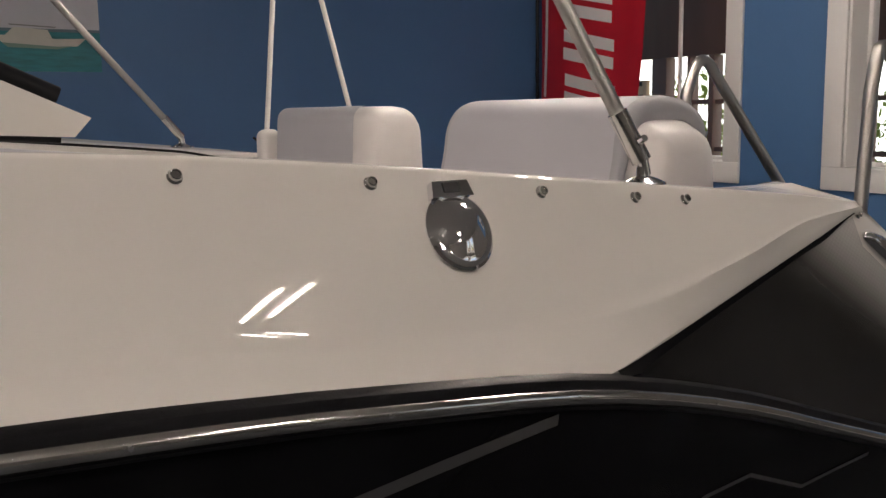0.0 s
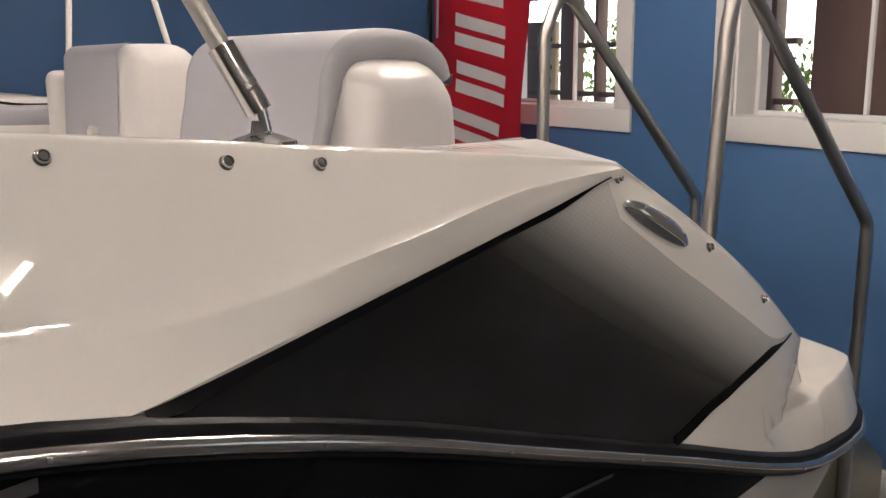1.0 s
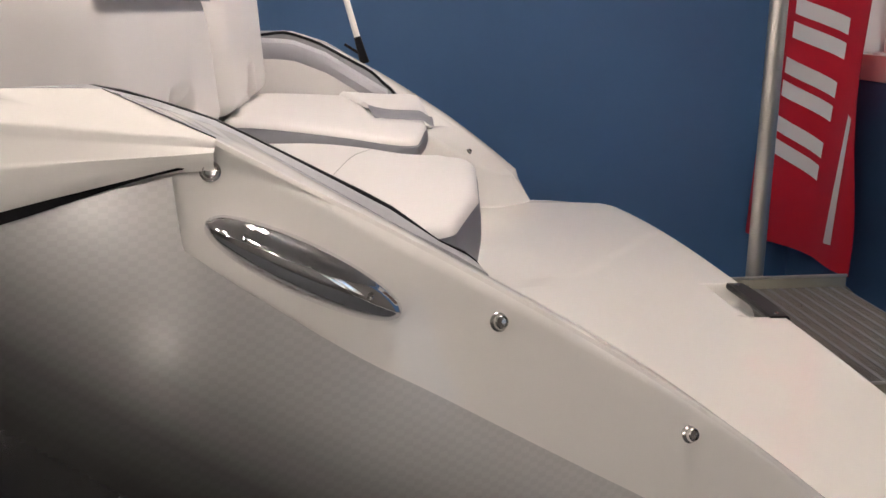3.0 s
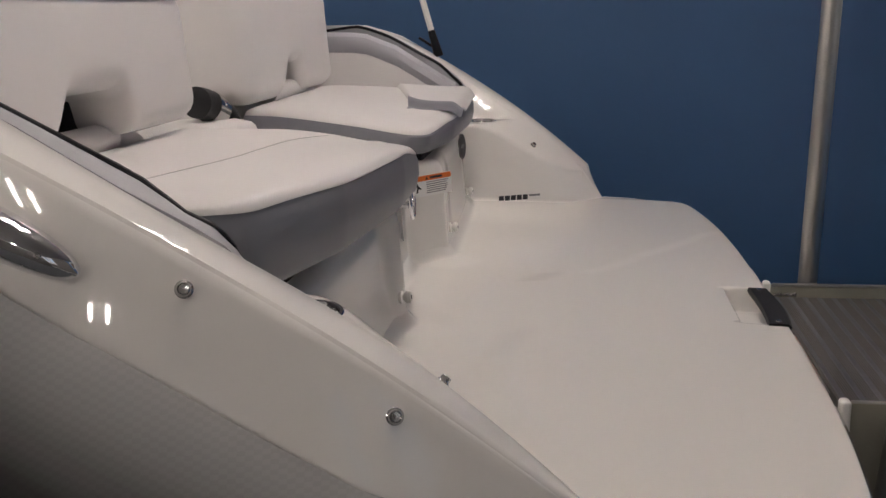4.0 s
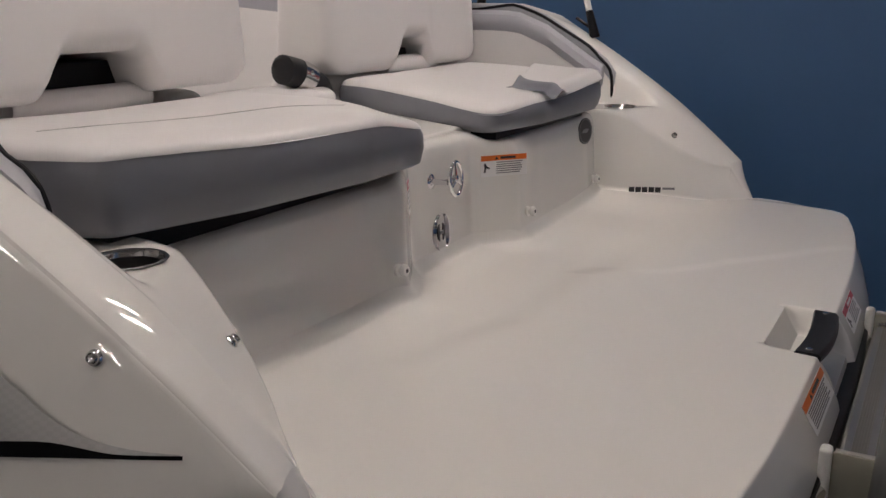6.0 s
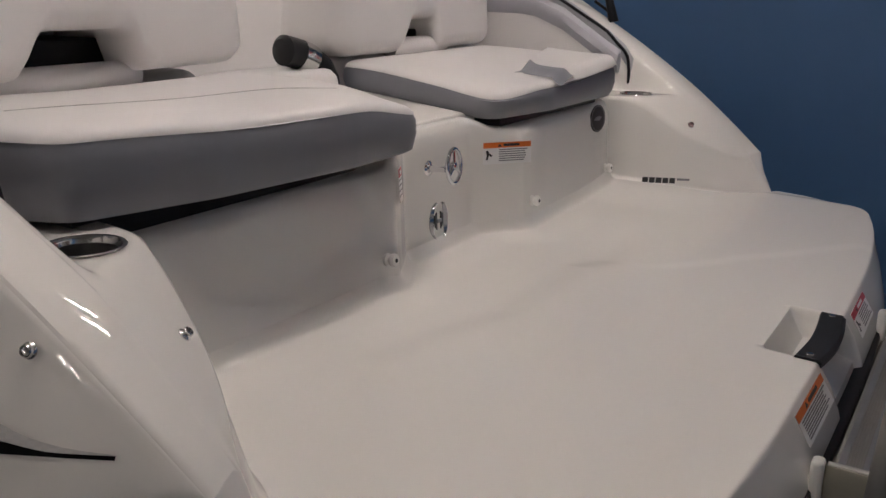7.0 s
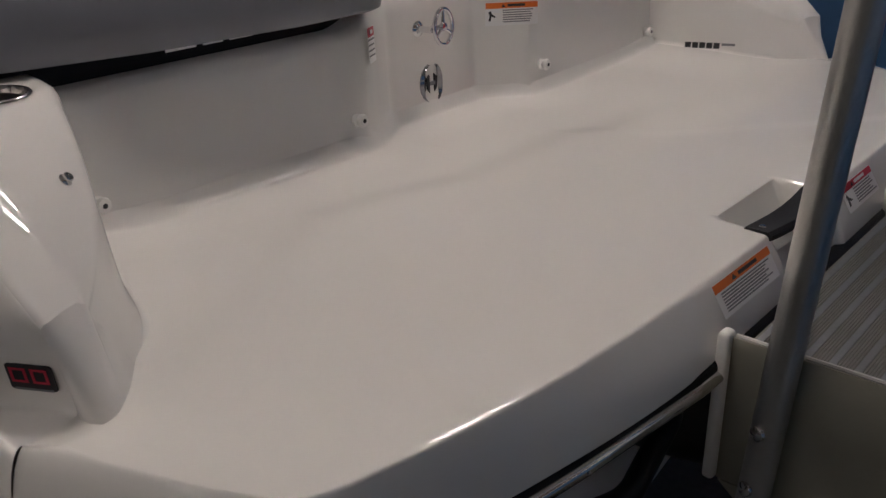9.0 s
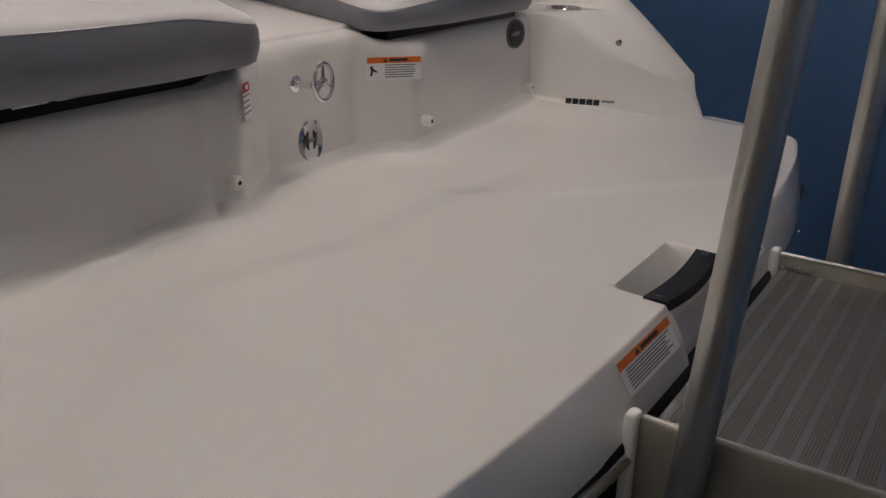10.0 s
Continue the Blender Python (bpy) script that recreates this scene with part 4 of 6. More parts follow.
def top_b(x, z):
    gb, gz = GUN(x); rb, rz = RIDGE(x)
    t = min(1, max(0, (gz - 0.006 - z) / max(1e-4, gz - 0.006 - rz)))
    fold = smoothstep(-1.35, -0.95, x) * smoothstep(0.0, 0.05, gz - rz) * smoothstep(-0.45, -0.75, x)
    return gb + (rb - gb) * t + 0.008 * smoothstep(0.0, 0.12, gz - rz) * smoothstep(-1.05, -1.4, x) * math.sin(math.pi * t) + 0.010 * fold * t


for s in (-1, 1):
    for x, z in ((-2.35, 0.705), (-2.05, 0.695), (-1.71, 0.684), (-1.471, 0.664), (-1.200, 0.637), (-1.005, 0.616), (-0.883, 0.604)):
        n = side_normal(x, z, top_b)
        snap((x, s * top_b(x, z), z), (n.x, s * n.y, n.z))
    for x, z in ((-0.305, 0.532), (-0.055, 0.383), (0.141, 0.250)):
        n = side_normal(x, z, panel)
        snap((x, s * (panel(x, z) + 0.0005), z), (n.x, s * n.y, n.z))
    at = Vector((0.159, s * 0.996, 0.208))
    near = min(PODS[0 if s < 0 else 1].data.polygons, key=lambda f: (f.center - at).length)
    n = near.normal if near.normal.z > 0 else -near.normal
    snap(at - n * (at - near.center).dot(n), n)
    for y, z in ((0.303, 0.094), (0.850, 0.083)):
        k = part("hook_knob", lathe([(0.0, 0.0), (0.012, 0.0), (0.013, 0.006), (0.0075, 0.008), (0.007, 0.010), (0.012, 0.013), (0.0135, 0.018), (0.011, 0.0235), (0.004, 0.0245), (0.0, 0.024)], facing((transom_x(s * y, z) - 0.001, s * y, z), (1, 0, 0.08)), 18), WHITE_PLASTIC, boat, "white round hook knob")
        part("screw", lathe([(0.0, 0.0), (0.0045, 0.0), (0.004, 0.001), (0.0, 0.0015)], facing((transom_x(s * y, z) + 0.0233, s * y, z + 0.0019), (1, 0, 0.08)), 10), INK, k)


def pull_cleat(s):
    """Round chrome pull-up cleat set into the side."""
    x, z = -1.360, 0.604
    n = side_normal(x, z, top_b)
    m = facing((x, s * top_b(x, z), z), (n.x, s * n.y, n.z))
    dish = []
    for r, h in ((0.050, 0.0), (0.051, 0.004), (0.047, 0.007), (0.042, 0.006), (0.034, 0.010), (0.020, 0.016), (0.008, 0.018), (0.0005, 0.018)):
        dish.append([m @ Vector((r * math.cos(a), r * math.sin(a) * 1.06 - 0.006, h)) for a in [2 * math.pi * k / 36 for k in range(36)]])
    c = part("pull_cleat", rows_bm(dish, closed=True), CHROME, boat, "round chrome pull-up cleat")
    part("cleat_bar", rows_bm([[m @ Vector((u, v, h)) for u, v in ((-0.033, 0.038), (0.033, 0.038), (0.028, 0.060), (-0.028, 0.060))] for h in (0.0, 0.008, 0.012)], closed=True, caps=True), CHROME, c)
    part("cleat_slot", rows_bm([[m @ Vector((u, v, h)) for u, v in ((-0.013, 0.044), (0.013, 0.044), (0.013, 0.057), (-0.013, 0.057))] for h in (0.0, 0.0135)], closed=True, caps=True), INK, c)


def side_grip(s):
    """Boat-shaped chrome light housing on the pod."""
    a, b = Vector((-0.310, 0, 0.490)), Vector((-0.146, 0, 0.404))
    u = (b - a).normalized()
    c = (a + b) / 2
    n = side_normal(c.x, c.z, panel)
    n = Vector((n.x, s * n.y, n.z))
    c.y = s * panel(c.x, c.z)
    x = (u - n * u.dot(n)).normalized()
    y = n.cross(x)
    L, Wd = (b - a).length / 2, 0.0235
    rows = []
    for r, h in ((1.0, 0.0), (1.0, 0.006), (0.93, 0.013), (0.75, 0.020), (0.5, 0.025), (0.25, 0.027), (0.02, 0.0275)):
        rows.append([c + x * (L * r * math.copysign(abs(math.cos(t)) ** 1.0, math.cos(t))) + y * (Wd * (0.3 * r + 0.7 * r) * math.copysign(abs(math.sin(t)) ** 0.9, math.sin(t))) + n * h for t in [2 * math.pi * k / 40 for k in range(40)]])
    g = part("light_housing", rows_bm(rows, closed=True), CHROME, boat, "chrome boat-shaped light housing")
    m = Matrix(((x.x, y.x, n.x, c.x), (x.y, y.y, n.y, c.y), (x.z, y.z, n.z, c.z), (0, 0, 0, 1)))
    for t in (-0.62, 0.62):
        part("screw", lathe([(0.0, 0.0), (0.004, 0.0), (0.003, 0.0015), (0.0, 0.002)], m @ Matrix.Translation((L * t, 0, 0.0215)), 10), STEEL, g)


for s in (-1, 1):
    pull_cleat(s)
    side_grip(s)
for s, c in zip((-1, 1), side("cup_holder", cup, STEEL, "stainless cup holder")):
    # the depth of the cup is darkened by colour
    part("well", rows_bm([[(CUP_X + r * math.cos(a), s * CUP_Y + r * math.sin(a), 0.289 + h) for a in [math.pi * k / 14 for k in range(28)]] for r, h in ((0.001, -0.062), (0.034, -0.061), (0.0365, -0.045), (0.0415, -0.006))], closed=True), SHADED_STEEL, c, "inside of the cup, darkened for shade")


def badge_tail(s):
    n = Vector((0.55, s, -0.17)).normalized()
    m = facing(Vector((0.304, s * hollowed(0.304, 0.052), 0.052)) + n * 0.001, n) @ Matrix.Diagonal((0.85, 0.72, 1, 1))
    o = rounded_outline(rect(-0.034, 0.034, -0.025, 0.025), 0.006, 4)
    p = part("tail_badge", plate(o, m, 0.002), INK, boat, "black badge with red outlined marks")
    m2 = m @ Matrix.Translation((0, 0.004, 0.0022))
    for u in (-0.017, 0.014):
        for r in (rect(u - 0.012, u - 0.008, -0.014, 0.014), rect(u + 0.008, u + 0.012, -0.014, 0.014), rect(u - 0.008, u + 0.008, 0.010, 0.014), rect(u - 0.008, u + 0.008, -0.014, -0.010)):
            part("badge_mark", plate(r, m2, 0.0006), RED_PRINT, p)
    part("badge_line", plate(rect(-0.028, 0.028, -0.025, -0.021), m @ Matrix.Translation((0, 0, 0.0022)), 0.0006), INK_GREY, p)


for s in (-1, 1):
    badge_tail(s)

# ---- on the transom: pull ring, round emblem, oval badge, labels
m = facing((transom_x(-0.040, 0.221) - 0.001, -0.040, 0.221), (1, -0.02, 0.05))
pull = part("tow_pull", lathe([(0.0, 0.0), (0.016, 0.0), (0.017, 0.003), (0.013, 0.006), (0.007, 0.007), (0.0065, 0.045), (0.0, 0.046)], m, 20), CHROME, boat, "chrome pull post and ring")
rc = Vector((-0.056, -0.009, 0.226))
mr = facing(rc, (1.0, 0.06, 0.05))
ring_pts = [mr @ Vector((0.031 * math.cos(a), 0.037 * math.sin(a), 0)) for a in [2 * math.pi * k / 36 for k in range(37)]]
part("ring", tube(ring_pts, 0.0048, 10, caps=False), CHROME, pull)
for ang in (90, 210, 330):
    q = mr @ Vector((0.031 * math.cos(radians(ang)), 0.037 * math.sin(radians(ang)), 0))
    part("spoke", tube([rc, q], 0.0036, 8), CHROME, pull)
part("hub", lathe([(0.0, -0.006), (0.009, -0.006), (0.010, 0.0), (0.008, 0.005), (0.0, 0.006)], mr, 16), CHROME, pull)
part("neck", tube([m @ Vector((0, 0, 0.03)), rc], 0.0055, 10), CHROME, pull)

m = facing((transom_x(-0.004, 0.100) - 0.0005, -0.004, 0.098), (1, 0.02, 0.03))
em = part("round_emblem", plate([(0.020 * math.cos(a), 0.026 * math.sin(a)) for a in [2 * math.pi * k / 28 for k in range(28)]], m @ Matrix.Translation((0, 0, -0.001)), 0.0016), GEL_IN, boat, "chrome round emblem of two claws")
for k in (-1, 1):
    out = [(k * 0.039 * math.sin(t), 0.044 * math.cos(t)) for t in frange(0.25, 2.7, 16)]
    inn = [(k * (0.039 - 0.019 * math.sin((t - 0.25) / 2.45 * math.pi)) * math.sin(t), 0.041 * math.cos(t)) for t in reversed(frange(0.25, 2.7, 16))]
    rid = [(p[0] * 0.6 + q[0] * 0.4, p[1] * 0.6 + q[1] * 0.4) for p, q in zip(out, reversed(inn))]
    part("claw", rows_bm([[m @ Vector((*p, h)) for p in line] for line, h in ((out, 0.0), (out, 0.0025), (rid, 0.0075), (list(reversed(inn)), 0.0025), (list(reversed(inn)), 0.0))]), DARK_CHROME, em, "dark chrome claw", 25)
    part("claw_shade", plate([(k * u, v) for u, v in ((0.008, 0.020), (0.018, 0.012), (0.016, -0.012), (0.008, -0.020))], m, 0.0035), INK, em)
part("claw_bar", plate(rect(-0.009, 0.009, -0.004, 0.004), m, 0.005), INK_GREY, em)

m = facing((transom_x(0.772, 0.238) + 0.0045, 0.772, 0.238), (1, -0.12, 0.06)) @ Matrix.Diagonal((1.18, 1.12, 1, 1))
ov = part("oval_badge", plate([(0.036 * math.cos(a), 0.034 * math.sin(a)) for a in [2 * math.pi * k / 32 for k in range(32)]], m, 0.002), INK, boat, "dark round badge with pale rim")
for r0, r1 in ((0.0300, 0.0325),):
    part("badge_rim", rows_bm([[m @ Vector((r * math.cos(a), r * math.sin(a), 0.0026)) for a in [2 * math.pi * k / 32 for k in range(33)]] for r in (r0, r1)]), INK_GREY, ov)
part("badge_mark", plate([(-0.019, -0.003), (0.006, -0.006), (0.019, 0.003), (0.004, 0.006), (-0.010, 0.004)], m @ Matrix.Translation((0, 0, 0.002)), 0.0006), INK_GREY, ov)


def warning_label(m, w, h, head, name="warning_label", text="white warning label with orange band and print bars", rows=6, pict=0.3):
    lb = part(name, plate(rounded_outline(rect(0, w, -h, 0), 0.002, 3), m, 0.0008), LABEL_WHITE, boat, text)
    part("band", plate(rect(0.001, w - 0.001, -h * 0.27, -0.001), m @ Matrix.Translation((0, 0, 0.0008)), 0.0004), head, lb)
    top = m @ Matrix.Translation((0, 0, 0.0012))
    part("sign", plate([(w * 0.30, -h * 0.22), (w * 0.38, -h * 0.22), (w * 0.34, -h * 0.07)], top, 0.0004), INK, lb)
    part("band_print", plate(rect(w * 0.42, w * 0.75, -h * 0.20, -h * 0.09), top, 0.0004), INK if head is not RED_PRINT else LABEL_WHITE, lb)
    flat = m @ Matrix.Translation((0, 0, 0.0008))
    rng = random.Random(int(w * 10000))
    for i in range(rows):
        y = -h * (0.33 + 0.60 * i / rows)
        x1 = w * rng.uniform(0.80, 0.97)
        part("print_bar", plate(rect(w * pict + w * 0.03, x1, y - h * 0.045, y), flat, 0.0004), INK_GREY, lb)
    if pict > 0.1:
        o = [(w * 0.06, -h * 0.42), (w * 0.10, -h * 0.36), (w * 0.13, -h * 0.50), (w * 0.20, -h * 0.62), (w * 0.17, -h * 0.66), (w * 0.12, -h * 0.60), (w * 0.10, -h * 0.80), (w * 0.06, -h * 0.80), (w * 0.08, -h * 0.58)]
        part("pictogram", plate(o, flat, 0.0004), INK, lb)
    return lb


# label on the slanting face beside the ring
d = Vector((0.083, 0.102, 0)).normalized()
n = Vector((d.y, -d.x, 0.04)).normalized()
org = Vector((-0.0975, 0.168, 0.2485)) + d * 0.011 + n * 0.0065
up = n.cross(d)
mlab = Matrix(((d.x, up.x, n.x, org.x), (d.y, up.y, n.y, org.y), (d.z, up.z, n.z, org.z), (0, 0, 0, 1)))
warning_label(mlab, 0.124, 0.052, ORANGE)
# small label on the other slanting face
d2 = Vector((-0.026, 0.053, 0)).normalized()
n2 = Vector((d2.y, -d2.x, 0.06)).normalized()
o2 = Vector((-0.0340, -0.266, 0.264)) + n2 * 0.004
u2 = n2.cross(d2)
warning_label(Matrix(((d2.x, u2.x, n2.x, o2.x), (d2.y, u2.y, n2.y, o2.y), (d2.z, u2.z, n2.z, o2.z), (0, 0, 0, 1))), 0.038, 0.068, RED_PRINT, text="small white label with red band", rows=4, pict=0.0)


def on_edge(y0, y1):
    """The after face of the platform between two breadths, as a plane to put a label on."""
    x0, x1 = AFT(abs(y0))[0] + 0.0045, AFT(abs(y1))[0] + 0.0045
    d = Vector((x1 - x0, y1 - y0, 0)).normalized()
    dn = Vector((0.019, 0, -0.030)).normalized()
    n = dn.cross(d).normalized()
    if n.x < 0:
        n = -n
    o = Vector((x0 - 0.001, y0, -0.0105)) + n * 0.0016
    u = n.cross(d)
    return Matrix(((d.x, u.x, n.x, o.x), (d.y, u.y, n.y, o.y), (d.z, u.z, n.z, o.z), (0, 0, 0, 1)))


warning_label(on_edge(-0.357, -0.163), 0.194, 0.052, ORANGE, rows=7, pict=0.05)
warning_label(on_edge(0.165, 0.350), 0.170, 0.052, RED_PRINT, text="white label with crimson band and pictogram", rows=6)

# strap handle across the scoop
rows = []
for i in range(25):
    t = i / 24
    q = Vector((0, NY0 - 0.012 + (NY1 - NY0 + 0.004) * t, 0.003 - 0.003 * math.sin(math.pi * t)))
    fore, aft = 0.697 + 0.007 * math.sin(math.pi * t), 0.744 + 0.011 * math.sin(math.pi * t)
    rows.append([q + Vector(v) for v in ((fore, 0, -0.004), (fore + 0.003, 0, 0.003), (aft - 0.006, 0, 0.002), (aft, 0, -0.004), (aft - 0.002, 0, -0.014), (fore + 0.003, 0, -0.012))])
strap = part("grab_strap", rows_bm(rows, closed=True, caps=True), PLASTIC, boat, "dark plastic grab handle")
for y in (-0.128, 0.093):
    part("screw", lathe([(0.0, 0.0), (0.006, 0.0), (0.005, 0.0015), (0.0, 0.002)], Matrix.Translation((0.721, y, 0.0055)), 12), STEEL, strap)

# maker's word on the pod face, as plain bars
d = Vector((0.089, 0.027, 0.002)).normalized()
for s in (1,):
    n = Vector((d.y, -d.x, 0.08)).normalized()
    o = Vector((0.053, 0.9110, 0.041)) + n * 0.008
    u = n.cross(d)
    mm = Matrix(((d.x, u.x, n.x, o.x), (d.y, u.y, n.y, o.y), (d.z, u.z, n.z, o.z), (0, 0, 0, 1)))
    word = part("maker_mark", plate(rect(0, 0.0001, 0, 0.0001), mm, 0.0002), INK, boat, "black maker's mark as plain bars")
    for i in range(5):
        x = i * 0.0195
        part("mark_bar", plate([(x, 0), (x + 0.0165, 0), (x + 0.0175, 0.016), (x + 0.001, 0.016)], mm, 0.0006), INK, word)
    part("mark_bar", plate(rect(0.100, 0.136, 0.009, 0.0155), mm, 0.0006), INK_GREY, word)


# ---------------------------------------------------------------- cushions
def cushion(name, pts, radii, z0, z1, label, slope=None, seam=None, rise=0.0):
    """A sun-pad cushion: grey boxing round the sides, white vinyl top with a soft crown."""
    o = rounded_outline(pts, radii, 6)
    o = densify(o, 0.03)
    c = Vector((sum(p[0] for p in o) / len(o), sum(p[1] for p in o) / len(o)))
    lift = slope or (lambda x, y: 0.0)
    w, h = max(p[0] for p in o) - min(p[0] for p in o), max(p[1] for p in o) - min(p[1] for p in o)

    def sc(off):
        return (1 - 2 * off / w, 1 - 2 * off / h)

    def ring(scale, dz, z):
        out = []
        for x, y in o:
            u, v = c.x + (x - c.x) * scale[0], c.y + (y - c.y) * scale[1]
            out.append((u, v, z + lift(u, v) * dz + rise * (1 - dz) * smoothstep(-0.08, -0.5, u)))
        return out
    cu = thing(name, (c.x, c.y, z0), label, "cushion", "sun pad cushions")
    th = z1 - z0
    rows = [ring(sc(0.05), 0, z0 + 0.002), ring(sc(0.012), 0, z0), ring(sc(0.003), 0.2, z0 + 0.010), ring(sc(-0.003), 0.4, z0 + th * 0.4), ring(sc(-0.002), 0.7, z0 + th * 0.7), ring(sc(0.003), 1, z1 - 0.014), ring(sc(0.008), 1, z1 - 0.006), ring(sc(0.02), 1, z1 - 0.004)]
    part("boxing", rows_bm(rows, closed=True, caps=True), VINYL_GREY, cu, "grey vinyl boxing")
    rows = [ring(sc(0.0015), 1, z1 - 0.0150), ring(sc(0.0022), 1, z1 - 0.0115), ring(sc(0.0065), 1, z1 - 0.0055), ring(sc(0.012), 1, z1 - 0.0015), ring(sc(0.022), 1, z1 + 0.0018), ring(sc(0.045), 1, z1 + 0.0045)]
    rows += [ring((k, k), 1, z1 + 0.0075) for k in (0.78, 0.68, 0.58, 0.48, 0.38, 0.28, 0.18, 0.06)]
    part("top_panel", rows_bm(rows, closed=True, caps=True), VINYL, cu, "white vinyl top", 60)
    if seam:
        line = smooth_path([(x, y, z1 + dz + lift(x, y)) for x, y, dz in seam], 8)
        part("seam", tube(line, 0.0006, 5), SEAM, cu, "grey stitched seam")
    return cu


P_OUT = [(-0.53, -0.16), (-0.16, -0.185), (0.006, -0.235), (0.014, -0.45), (-0.016, -0.74), (-0.072, -0.965), (-0.17, -1.0), (-0.53, -1.0)]
cushion("sun_pad_cushion", P_OUT, [0.03, 0.06, 0.07, 0.15, 0.15, 0.05, 0.05, 0.03], 0.300, 0.411, "white sun-pad cushion with deep grey vinyl sides", lambda x, y: 0.010 * smoothstep(-0.6, -0.95, y) - 0.028 * smoothstep(-0.45, -0.22, y) * smoothstep(-0.3, 0.0, x), [(-0.262, -0.91, 0.0078), (-0.255, -0.82, 0.0082), (-0.228, -0.62, 0.0084), (-0.198, -0.42, 0.0086), (-0.168, -0.27, 0.0080)])
S_OUT = [(-0.52, 0.21), (-0.22, 0.185), (-0.055, 0.17), (-0.015, 0.40), (-0.01, 0.80), (-0.06, 0.865), (-0.30, 0.93), (-0.53, 0.95)]


def pad_lift(x, y):
    return 0.022 * smoothstep(0.45, 0.85, y) * smoothstep(-0.5, -0.1, x) - 0.014 * smoothstep(0.40, 0.20, y) * smoothstep(-0.25, -0.02, x) + 0.036 * smoothstep(-0.08, -0.5, x)


sc = cushion("sun_pad_cushion", S_OUT, [0.02, 0.05, 0.05, 0.2, 0.04, 0.04, 0.05, 0.03], 0.302, 0.376, "white sun-pad cushion with grey sides and a grey-banded corner bolster", pad_lift, None, 0.034)


def bolster_step(u):
    """The line of the band across the cushion, from the front edge (u=0) to its inner corner (u=1)."""
    p = smooth_path([(0.004, 0.400, 0), (-0.030, 0.410, 0), (-0.075, 0.418, 0), (-0.118, 0.436, 0), (-0.150, 0.480, 0)], 6)
    q = smooth_path([(0.004, 0.478, 0), (-0.030, 0.492, 0), (-0.075, 0.505, 0), (-0.125, 0.530, 0), (-0.170, 0.585, 0)], 6)
    i = u * (len(p) - 1)
    k = min(int(i), len(p) - 2)
    return p[k].lerp(p[k + 1], i - k), q[k].lerp(q[k + 1], i - k)


def pad_z(x, y):
    return 0.376 + 0.0062 + pad_lift(x, y) - 0.016 * smoothstep(-0.030, 0.0, x)


def band_bm():
    rows = []
    for u in frange(0, 1, 16):
        p, q = bolster_step(u)
        row = []
        for v in frange(0, 1, 10):
            r = p.lerp(q, v)
            row.append((r.x, r.y, pad_z(r.x, r.y) + 0.001 + 0.016 * smoothstep(0.05, 0.95, v)))
        rows.append(row)
    return rows_bm(rows)


def bolster_bm():
    """A raised white pad from the band to the outer corner of the cushion."""
    rows = []
    for u in frange(0, 1, 16):
        _, q = bolster_step(u)
        end = Vector((-0.004 - 0.056 * smoothstep(0, 0.4, u) - 0.20 * u, 0.812 + 0.060 * u, 0))
        row = []
        for v in frange(0, 1, 16):
            r = q.lerp(end, v)
            drop = 0.012 * (smoothstep(0.94, 1.0, v) + (smoothstep(0.06, 0.0, u) if v > 0.02 else 0.0) + smoothstep(0.94, 1.0, u))
            row.append((r.x, r.y, pad_z(r.x, r.y) + 0.017 - 0.004 * v - drop))
        rows.append(row)
    return rows_bm(rows)


part("band", band_bm(), VINYL_GREY, sc, "grey vinyl band", 60)
part("bolster", bolster_bm(), VINYL, sc, "white corner bolster", 60)


